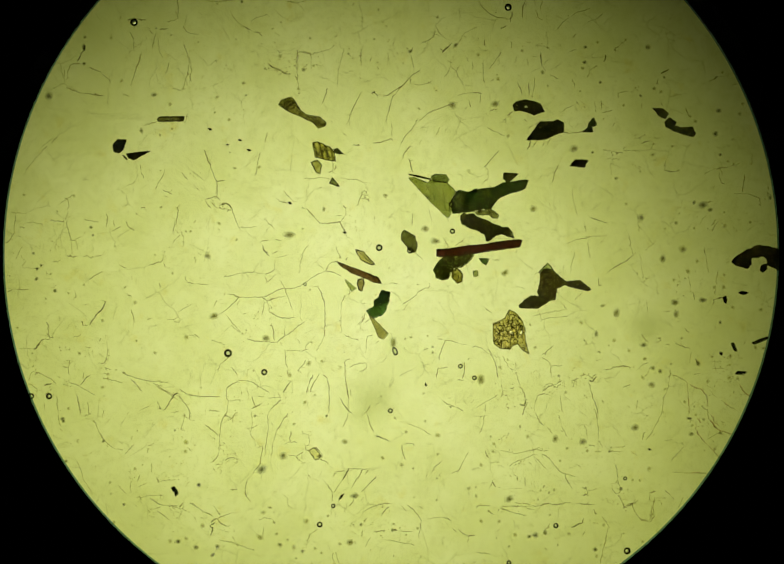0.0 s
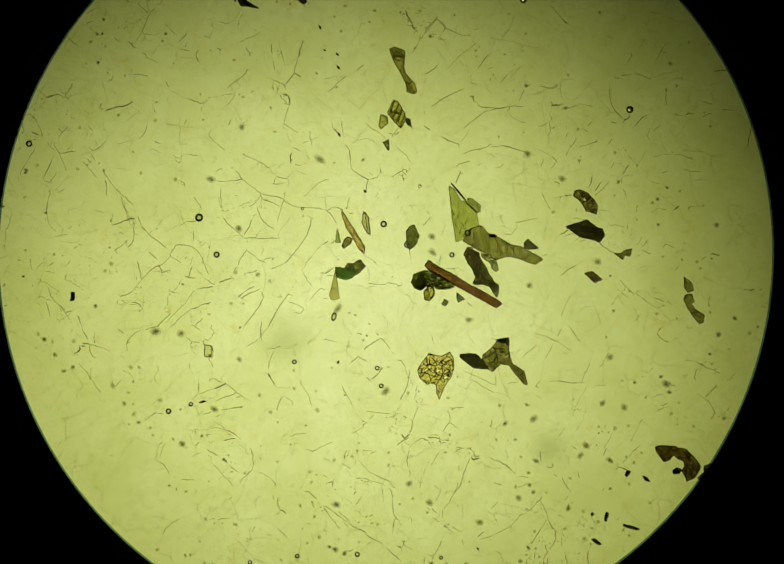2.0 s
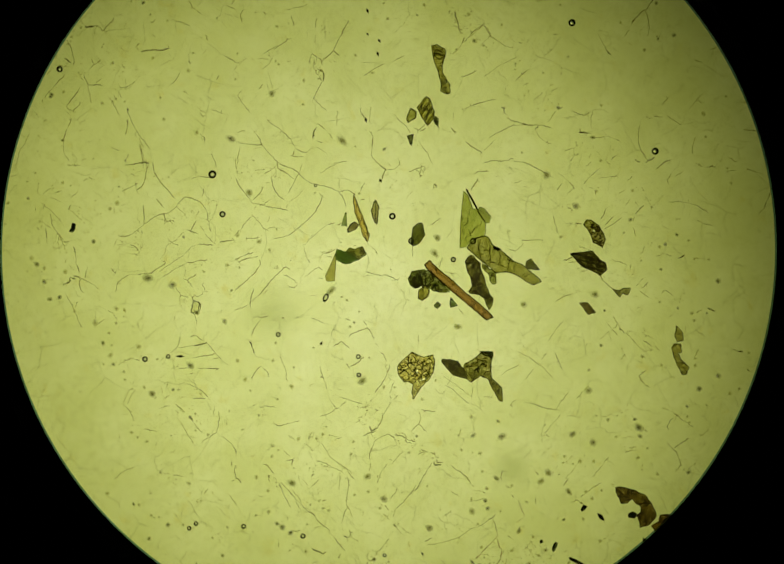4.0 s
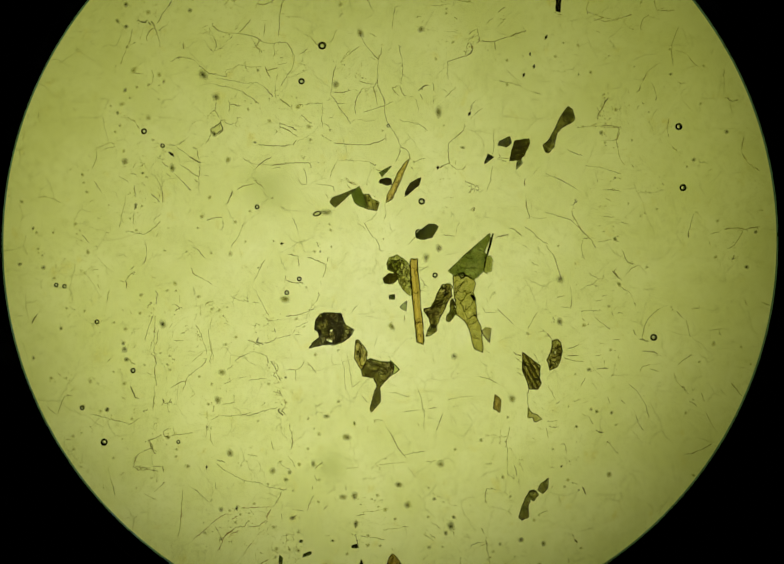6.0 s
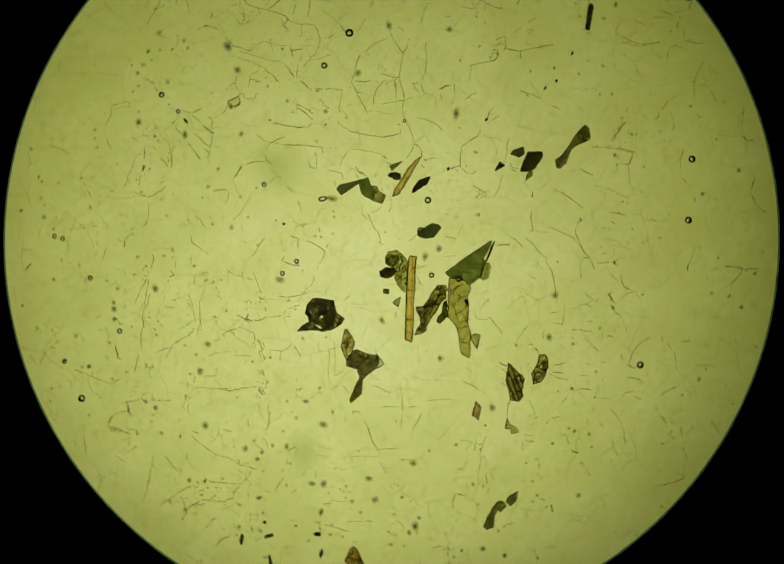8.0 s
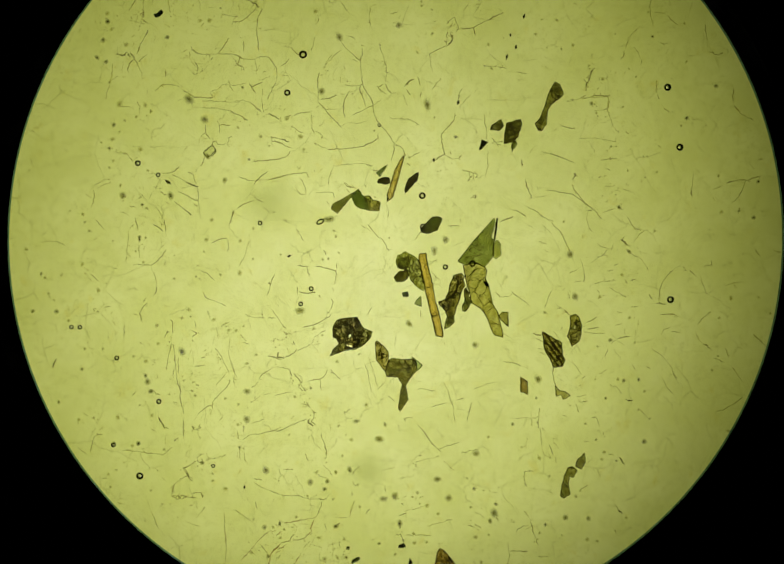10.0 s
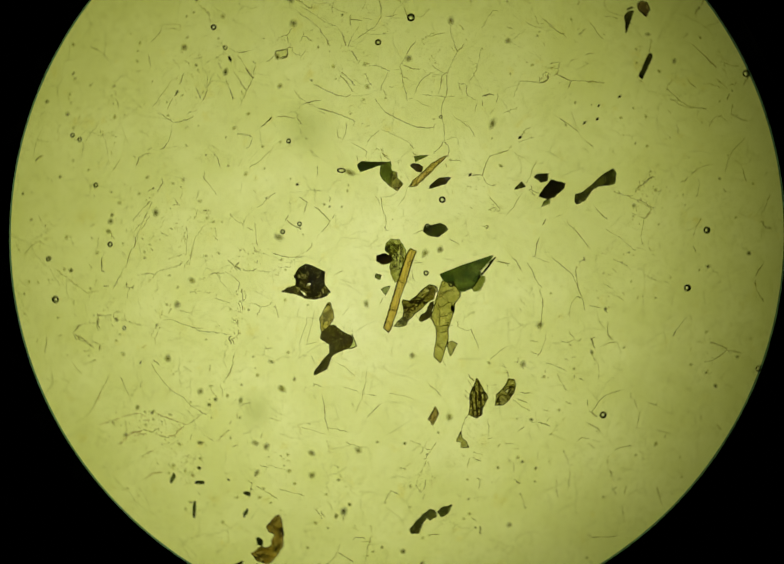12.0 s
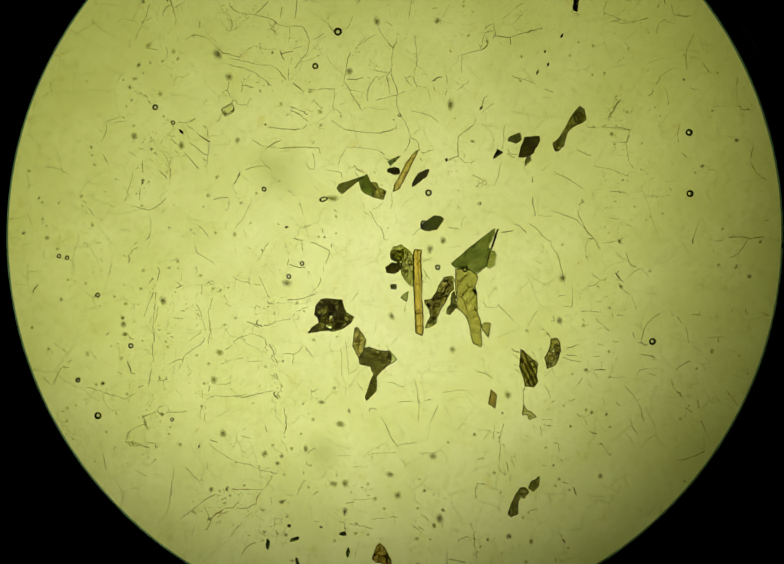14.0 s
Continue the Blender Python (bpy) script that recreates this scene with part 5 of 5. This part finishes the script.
faint(1095, 855, 1105, 868); faint(1118, 833, 1120, 845); faint(1168, 850, 1173, 865, 1177, 885); faint(1196, 880, 1205, 895); faint(1230, 895, 1250, 893); faint(1228, 907, 1240, 909)
faint(1236, 958, 1238, 970); faint(1241, 975, 1235, 965, 1222, 968); faint(1238, 990, 1245, 1005); faint(1300, 985, 1301, 1005); faint(1175, 982, 1188, 980, 1195, 978)
faint(1050, 1015, 1065, 1020); faint(1120, 1015, 1115, 1025); faint(1018, 865, 1012, 878); faint(1155, 930, 1162, 938); faint(1085, 1070, 1090, 1060, 1098, 1055)
faint(1200, 1129, 1205, 1105, 1212, 1075, 1217, 1055); faint(1205, 1035, 1218, 1055); faint(1312, 1060, 1318, 1070); faint(1340, 990, 1350, 1000); faint(1087, 1095, 1095, 1102)
faint(776, 1253, 775, 1237, 777, 1222, 786, 1207); faint(675, 1142, 672, 1130, 665, 1116, 668, 1106); faint(675, 1142, 693, 1140, 708, 1143, 718, 1148); faint(691, 1157, 698, 1147)
faint(742, 1143, 756, 1132, 763, 1128); faint(904, 1244, 923, 1232, 935, 1226); faint(916, 1141, 914, 1128); faint(992, 1177, 997, 1167); faint(1201, 1201, 1192, 1211, 1185, 1217)
faint(1201, 1194, 1185, 1190, 1170, 1184, 1163, 1178, 1165, 1167); faint(1301, 1152, 1305, 1142, 1307, 1137); faint(1251, 1177, 1253, 1167); faint(387, -9, 404, -3, 421, 3, 439, 4, 465, -2)
faint(436, -4, 437, -14, 441, -25); faint(445, -31, 455, -39, 466, -50); faint(527, -108, 529, -117); faint(575, 3, 591, 4); faint(640, -151, 657, -163, 664, -174); faint(630, -6, 640, -16)
faint(677, -80, 672, -92); faint(803, -92, 799, -107); faint(792, -159, 805, -155, 818, -146); faint(982, -50, 1002, -56, 1015, -60); faint(956, -58, 954, -76, 944, -75)
faint(1001, -81, 998, -107, 995, -135); faint(999, -117, 1008, -123); faint(1088, -30, 1105, -35, 1113, -43); faint(939, -204, 944, -220); faint(1126, -88, 1146, -94)
faint(1166, -98, 1186, -110, 1200, -120); faint(1252, -57, 1251, -70)
faint(1187, 904, 1216, 902, 1246, 904, 1276, 902); faint(1394, 947, 1419, 947, 1439, 951); faint(1355, 1020, 1361, 1008, 1368, 995)
faint(1325, 1087, 1340, 1081, 1359, 1077); faint(598, 190, 595, 144, 597, 105, 621, 108, 623, 139); faint(621, 108, 656, 101, 670, 90); faint(580, 2, 594, 6, 611, 2)
faint(1342, 921, 1356, 907, 1370, 893); faint(1048, 903, 1072, 898, 1087, 901); faint(1273, 742, 1287, 729, 1297, 725); faint(1065, 633, 1089, 627, 1134, 619)
faint(379, 166, 384, 140, 379, 120, 371, 105); short(1299, 1044, 1282, 1040, 1273, 1028, 1265, 1011, 1276, 1001); short(1299, 1044, 1308, 1033, 1305, 1015, 1310, 995)
short(1246, 1016, 1258, 1008, 1265, 1011); short(1087, 775, 1098, 767, 1108, 770, 1125, 761); short(726, 404, 720, 398, 728, 398, 731, 393)
short(737, 392, 725, 390, 722, 384); short(734, 387, 729, 381, 723, 386); short(771, 396, 767, 391, 775, 392); short(738, 404, 734, 399)

tagged(part("faint_fracture_web", FAINT_LINES, FAINT_FRACTURE, section, "many faint fractures"), kind="stuff")
tagged(part("short_fracture_scatter", SHORT_LINES, FRACTURE, section, "many short fractures"), kind="stuff")
tagged(part("dirt_filled_scatter", SHORT_DARK_LINES, DARK_FRACTURE, section, "short dark cracks filled with dirt"), kind="stuff")


# ---- hairlines, joined ----
# dotted trails of dirt: place, direction, half length, half width, number
DIRT_TRAILS = ((552, 140, 18, 30, 5, 45), (600, 133, 10, 14, 4, 14), (757, 187, 5, 12, 4, 16), (1020, 795, 80, 26, 7, 30), (1130, 768, -12, 50, 6, 40), (1415, 850, 40, 45, 14, 45),
               (1450, 735, 80, 40, 16, 36), (465, 900, 25, 24, 8, 22), (770, 1048, 10, 40, 12, 40), (1000, 890, -20, 34, 8, 18), (440, 410, 35, 24, 6, 22), (350, 1085, 10, 50, 14, 40),
               (1240, 985, 70, 40, 8, 26), (1300, 740, 10, 40, 16, 18), (600, 1060, 60, 60, 20, 26), (1050, 800, 70, 22, 5, 26))


def hairlines():
    """The countless short cracks: thicker swarms in some places, a thin scatter everywhere."""
    rng = random.Random(5)
    bm = bmesh.new()

    def hair(x, y, angle, length, width):
        while True:
            steps = max(2, int(length / 3.5))
            points, a = [], angle
            for _ in range(steps + 1):
                points.append(local(x, y))
                a = angle + (a - angle) * 0.7 + rng.gauss(0, 0.42)
                x, y = x + math.cos(a) * length / steps, y + math.sin(a) * length / steps
            ridge(bm, points, width, 0.35, 0.12)
            for px, py in points:
                if rng.random() < 0.10:
                    bead(bm, px + rng.gauss(0, 0.8), py + rng.gauss(0, 0.8), rng.uniform(0.5, 1.3), 0.14)
            if rng.random() > 0.25:
                return
            angle, length = a + rng.choice((-1, 1)) * rng.uniform(0.4, 1.3), length * rng.uniform(0.5, 1.2)

    swarms = ((530, 620, 110, 40, 1.2), (480, 850, 110, 45, 0.2), (590, 780, 90, 30, 1.4), (740, 1060, 90, 30, 0.2), (1060, 820, 110, 40, 1.3), (1420, 780, 90, 55, 1.0),
              (380, 960, 120, 40, 0.6), (1190, 800, 90, 20, 1.5), (1350, 620, 110, 30, 0.4), (740, 650, 70, 26, 1.3), (720, 400, 80, 28, 1.5), (330, 110, 110, 40, 1.5),
              (560, 130, 60, 24, 0.3), (900, 110, 100, 34, 1.2), (1200, 230, 130, 34, 1.4), (1440, 430, 90, 26, 0.6), (80, 520, 90, 28, 0.8), (140, 680, 100, 30, 0.7),
              (230, 860, 130, 34, 0.4), (1050, 960, 110, 34, 0.5), (880, 900, 110, 16, 0.9), (1260, 980, 110, 20, 1.2), (350, 440, 90, 26, 1.4), (700, 50, 200, 24, 1.5),
              (1300, 1080, 140, 30, 0.7), (1000, 1130, 160, 40, 0.6), (780, 1200, 160, 40, 0.8), (420, 1110, 140, 40, 0.6), (1560, 700, 120, 40, 0.8), (1520, 880, 120, 40, 0.9), (900, -120, 220, 50, 1.2))
    for cx, cy, spread, number, way in swarms:
        for _ in range(int(0.22 * number)):
            angle = way + rng.choice((0, math.pi / 2)) * (rng.random() < 0.45) + rng.gauss(0, 0.35)
            hair(rng.gauss(cx, spread * 0.55), rng.gauss(cy, spread * 0.55), angle, rng.uniform(5, 14), rng.uniform(1.0, 1.7))
    for _ in range(150):
        r, a = 900 * math.sqrt(rng.random()), rng.uniform(0, 2 * math.pi)
        hair(836 + r * math.cos(a), 501 + r * math.sin(a), rng.uniform(0, math.pi), rng.uniform(4, 12), rng.uniform(1.0, 1.6))
    for cx, cy, spread, number, way in swarms:
        for _ in range(number // 2):
            bead(bm, *local(rng.gauss(cx, spread * 0.5), rng.gauss(cy, spread * 0.5)), rng.uniform(0.6, 2.0), 0.15)
    for cx, cy, angle, reach, across, number in DIRT_TRAILS:
        for _ in range(number):
            u, v = rng.uniform(-reach, reach), rng.gauss(0, across)
            c, d = math.cos(radians(angle)), math.sin(radians(angle))
            bead(bm, *local(cx + u * c - v * d, cy + u * d + v * c), rng.uniform(0.7, 2.1), 0.15)
    for cx, cy, spread, number, way in swarms:
        for _ in range(number // 6):
            x, y = rng.gauss(cx, spread * 0.6), rng.gauss(cy, spread * 0.6)
            for _ in range(rng.randint(4, 12)):
                x, y = x + rng.gauss(0, 4.5), y + rng.gauss(0, 4.5)
                bead(bm, *local(x, y), rng.uniform(0.6, 2.2), 0.15)
    tagged(part("hairline_swarm", bm, HAIR, section, "countless faint hairline fractures"), kind="stuff")


hairlines()


# ---- specks and smudges ----
def speck_mesh(name, mat):
    bm = bmesh.new()
    bmesh.ops.create_icosphere(bm, subdivisions=2, radius=1.0)
    bm.transform(Matrix.Diagonal((U, U, U * 0.15, 1)))
    mesh = bpy.data.meshes.new(name)
    bm.to_mesh(mesh)
    bm.free()
    mesh.materials.append(mat)
    return mesh


DUST_DARK, DUST, DUST_FAINT, SMUDGE = speck_mesh("dust_dark", SOFT_DARK), speck_mesh("dust", SOFT_MID), speck_mesh("dust_faint", SOFT_FAINT), speck_mesh("smudge", SOFT_PALE)
for x, y, w, h, a in ((308, 190, 9, 7, 0), (98, 192, 11, 13, 0), (283, 262, 6, 9, 10), (524, 939, 17, 15, 20), (566, 912, 13, 12, 0), (1018, 998, 15, 11, 20), (1070, 1070, 12, 9, 15), (1058, 1073, 8, 6, 0),
                      (709, 992, 13, 10, 0), (1437, 222, 9, 7, 0), (1430, 268, 9, 9, 0), (1440, 310, 6, 5, 0), (1405, 410, 16, 12, 30), (1420, 420, 9, 7, 20), (1085, 145, 6, 7, 0), (1170, 95, 7, 5, 0),
                      (398, 970, 7, 7, 0), (1192, 668, 7, 11, 0), (1287, 690, 13, 7, 10), (1382, 868, 8, 7, 0), (1440, 866, 6, 5, 0), (1378, 837, 9, 5, 0), (1396, 727, 7, 10, 20), (1305, 736, 8, 8, 0), (1320, 743, 7, 7, 0),
                      (182, 455, 6, 5, 0), (186, 471, 4, 4, 0), (648, 419, 5, 8, 0), (1090, 1065, 8, 9, 0), (168, 95, 6, 11, 0), (356, 1083, 9, 8, 0), (392, 1095, 8, 7, 0)):
    placed("dust_speck", DUST_DARK, x, y, 3.0, (w, h, 10), a, "blurred dark dust speck")
for x, y, w, h, a in ((870, 482, 11, 7, -5), (905, 211, 9, 8, 0), (1010, 546, 10, 7, 35), (962, 759, 8, 12, 0), (1233, 626, 8, 12, -20), (1295, 95, 6, 6, 0), (428, 632, 11, 8, 20), (850, 458, 9, 8, 0), (990, 208, 9, 7, 0),
                      (1066, 418, 8, 8, 0), (578, 470, 14, 8, 0), (787, 685, 7, 13, 0), (1282, 436, 8, 9, 0), (1365, 498, 9, 9, 0), (1325, 517, 7, 10, 0), (415, 512, 8, 8, 0), (532, 677, 9, 7, 0), (690, 884, 7, 6, 0),
                      (1165, 884, 9, 8, 0), (1110, 878, 7, 9, 0), (1270, 855, 9, 8, 0), (1350, 605, 10, 7, 0), (1352, 628, 7, 9, 0), (1405, 600, 9, 6, 0), (1148, 298, 10, 8, 30), (700, 1085, 8, 7, 0), (640, 912, 6, 5, 0), (1303, 770, 8, 7, 0)):
    placed("dust_speck", DUST, x, y, 3.0, (1.4 * w, 1.4 * h, 10), a, "blurred olive dust speck")
for x, y, r in ((738, 800, 75), (1293, 655, 60)):
    placed("smudge", SMUDGE, x, y, 3.5, (r, r, 6), 0, "pale blurred smudge")
rng = random.Random(11)


def dust(mesh, *spots):
    """Small specks of dust: places and sizes."""
    for x, y, size in spots:
        size *= rng.uniform(1.2, 1.6)
        placed("dust_speck", mesh, x, y, 2.5, (size, size * rng.uniform(0.65, 1.0), 6), rng.uniform(0, 180), "small blurred dust speck")


dust(DUST_DARK, (67, 507, 4), (74, 538, 4), (82, 531, 4), (73, 558, 5), (110, 582, 5), (170, 75, 4), (168, 128, 4), (312, 57, 3), (492, 191, 3), (697, 108, 3), (607, 140, 5), (911, 91, 5), (1169, 125, 4), (1200, 165, 4), (1281, 192, 4), (1328, 155, 3), (1185, 305, 3), (1234, 307, 3), (125, 838, 5), (127, 843, 4), (248, 746, 4), (207, 882, 4), (320, 817, 4), (350, 861, 3), (510, 832, 4), (653, 832, 4))
dust(DUST_DARK, (852, 771, 4), (865, 694, 3), (1117, 752, 4), (1204, 612, 4), (874, 957, 3), (999, 975, 2), (977, 1022, 3), (722, 1049, 4), (785, 1060, 4), (1219, 903, 3), (1242, 978, 4), (1190, 1098, 5), (132, 923, 4), (248, 1009, 4), (435, 1093, 6), (560, 1090, 6), (605, 1103, 5), (425, 1110, 6), (1232, 357, 4), (1450, 600, 6), (1440, 645, 5), (1388, 405, 6))
dust(DUST_DARK, (1540, 396, 6), (1352, 446, 4), (820, 103, 5), (838, 1257, 5), (914, 1234, 5), (909, 1280, 5), (1032, 1195, 4), (1092, 1246, 4), (1190, 1100, 5), (655, -51, 5), (596, -116, 5), (796, -185, 4), (868, -169, 6), (852, -140, 4), (484, 4, 3), (1185, 1147, 5))
dust(DUST_FAINT, (102, 548, 3), (137, 587, 3), (92, 598, 3), (270, 605, 5), (250, 575, 4), (230, 493, 3), (205, 641, 4), (168, 570, 3), (48, 390, 4), (148, 392, 3), (322, 415, 4), (310, 510, 3), (345, 547, 3), (35, 656, 3), (115, 423, 3), (372, 463, 3), (381, 463, 3), (605, 458, 3), (680, 515, 3), (473, 480, 4), (438, 447, 5), (728, 607, 3), (620, 580, 3), (1252, 408, 4), (1280, 343, 3), (1358, 427, 3), (1330, 458, 3), (1388, 456, 4), (1449, 452, 5))
dust(DUST_FAINT, (1448, 425, 3), (1500, 445, 4), (1448, 550, 4), (1394, 523, 5), (1347, 560, 4), (1370, 557, 3), (1376, 543, 5), (1207, 611, 4), (1465, 615, 4), (1521, 620, 5), (1428, 575, 5), (1447, 575, 5), (1424, 714, 5), (1460, 713, 6), (1459, 730, 5), (1319, 677, 4), (1288, 718, 4), (1363, 677, 4), (1285, 756, 5), (1342, 728, 3), (1415, 763, 5), (1458, 756, 5), (1475, 757, 3), (1511, 695, 5), (1527, 697, 4), (1298, 937, 5), (1369, 804, 4))
dust(DUST_FAINT, (1388, 813, 3), (1404, 813, 3), (1391, 830, 4), (1407, 839, 4), (1384, 851, 4), (1429, 898, 4), (1330, 778, 4), (222, 76, 4), (342, 71, 3), (340, 209, 5), (320, 271, 4), (430, 225, 3), (434, 195, 5), (458, 240, 4), (487, 167, 4), (487, 220, 2), (243, 162, 4), (470, 337, 4), (518, 335, 4), (460, 305, 2), (344, 258, 3), (376, 147, 3), (434, 8, 4), (472, 79, 2), (620, 77, 3), (748, 79, 3), (806, 127, 3), (560, 113, 5), (562, 45, 3))
dust(DUST_FAINT, (596, 178, 3), (627, 132, 4), (530, 138, 3), (757, 20, 3), (838, 218, 4), (875, 35, 4), (545, 58, 3), (1083, 88, 2), (1095, 96, 3), (1195, 85, 4), (1165, 137, 4), (1160, 183, 3), (956, 110, 4), (1044, 102, 4), (996, 158, 4), (1016, 272, 5), (1247, 211, 4), (1095, 172, 3), (1308, 178, 4), (1322, 184, 4), (1485, 208, 4), (1479, 228, 5), (1455, 323, 4), (1467, 328, 3), (1465, 279, 3), (1305, 310, 5), (1307, 288, 3), (1344, 293, 3), (1380, 233, 4), (1390, 243, 5))
dust(DUST_FAINT, (1445, 145, 4), (1230, 101, 3), (1251, 80, 3), (159, 707, 5), (65, 707, 3), (66, 733, 3), (273, 682, 4), (310, 706, 4), (373, 675, 6), (232, 740, 3), (137, 817, 4), (372, 885, 6), (371, 903, 5), (188, 843, 3), (205, 775, 5), (485, 667, 3), (618, 727, 6), (630, 790, 3), (610, 805, 5), (588, 848, 4), (644, 723, 4), (623, 685, 3), (580, 750, 5), (847, 787, 3), (865, 705, 3), (810, 678, 4), (855, 672, 3), (822, 675, 4), (762, 793, 3), (937, 718, 3))
dust(DUST_FAINT, (1162, 645, 5), (1217, 691, 3), (1228, 681, 5), (1198, 704, 4), (1258, 702, 4), (1153, 694, 2), (1131, 785, 4), (1070, 695, 5), (1015, 720, 4), (1000, 736, 5), (1060, 650, 4), (1205, 803, 4), (1290, 718, 4), (875, 909, 4), (812, 864, 5), (790, 836, 3), (850, 842, 3), (875, 871, 7), (873, 1000, 3), (938, 977, 6), (952, 992, 5), (803, 930, 5), (765, 916, 5), (826, 937, 3), (981, 873, 3), (988, 888, 4), (986, 903, 5), (828, 995, 3), (962, 930, 5), (998, 1043, 5))
dust(DUST_FAINT, (962, 1042, 6), (1030, 1070, 5), (812, 1070, 3), (835, 1057, 4), (729, 1042, 3), (787, 1048, 3), (1018, 1093, 3), (1055, 873, 4), (1174, 902, 4), (1279, 961, 4), (1265, 960, 3), (1108, 980, 5), (1098, 985, 4), (1081, 982, 3), (1040, 853, 5), (1134, 897, 4), (1222, 895, 3), (1120, 922, 4), (1305, 1028, 4), (1115, 1090, 3), (1193, 1112, 4), (1207, 1050, 4), (1138, 1068, 5), (1247, 1067, 3), (1285, 1083, 3), (1100, 1030, 3), (220, 965, 3), (222, 988, 3))
dust(DUST_FAINT, (270, 938, 4), (285, 930, 3), (405, 1052, 6), (340, 1082, 5), (372, 1077, 5), (264, 1051, 2), (255, 1076, 3), (228, 1045, 5), (475, 1090, 4), (520, 1075, 7), (575, 1080, 3), (588, 1095, 6), (680, 1088, 5), (643, 1106, 4), (630, 1097, 4), (553, 1068, 4), (548, 1045, 4), (527, 1025, 5), (540, 1015, 4), (592, 1117, 3), (613, 1043, 6), (656, 1032, 4), (787, 1281, 5), (846, 1250, 4), (878, 1246, 4), (827, 1176, 4), (729, 1166, 4), (745, 1163, 4), (763, 1156, 4), (881, 1149, 5))
dust(DUST_FAINT, (993, 1186, 4), (997, 1151, 4), (934, 1212, 4), (1131, 1210, 4), (1135, 1134, 6), (1244, 1163, 4), (1269, 1161, 3), (1344, 1100, 3), (1237, 1147, 3), (464, -63, 3), (541, -60, 4), (669, -38, 3), (777, -105, 4), (850, -104, 4), (1026, -108, 6), (1030, -165, 3), (1063, -80, 4), (1065, -186, 3), (1167, -56, 4), (1140, -71, 3), (1293, -78, 4))


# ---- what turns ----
# seconds, slide of the added plate off the lamp's axis, darkening one side (mm)
VIGNETTE_SLIDE = [(0.0, -0.02, -0.17), (0.5, 0.06, -0.19), (1.0, 0.05, -0.19), (1.5, 0.03, -0.18), (2.0, -0.01, -0.15), (2.5, 0.05, -0.20), (3.0, -0.07, -0.16), (3.2, -0.07, -0.16), (5.3, 0.06, 0.26), (6.5, 0.02, 0.15), (8.2, 0.03, 0.12), (10.3, -0.03, 0.11), (12.0, -0.04, 0.08), (12.5, -0.10, 0.04), (13.0, -0.03, -0.10), (13.5, -0.02, 0.08), (14.0, -0.02, 0.24)]

# seconds, play of the viewing tube as the stage is turned (divisions)
TUBE = [(0.0, 0.0, 0.0), (1.2, 0.0, 0.0), (1.7, 5.5, -6.0), (3.2, 5.5, -6.0), (5.3, 6.5, -12.0), (8.2, 6.7, -15.0), (10.3, 6.6, -16.0), (14.0, 6.4, -17.0)]


def motions():
    turned = [(t, pose(0, 0, 0, 0, 0, -turn)) for t, turn, x, y in ROWS]
    walk(section, turned)
    walk(stage, turned)
    walk(tube, [(t, pose(x * U, y * U, 0)) for t, x, y in TUBE])
    walk(vignette, [(t, pose((-0.21 + x) * MM, (-0.86 + y) * MM, -8.8 * MM)) for t, x, y in VIGNETTE_SLIDE])


motions()
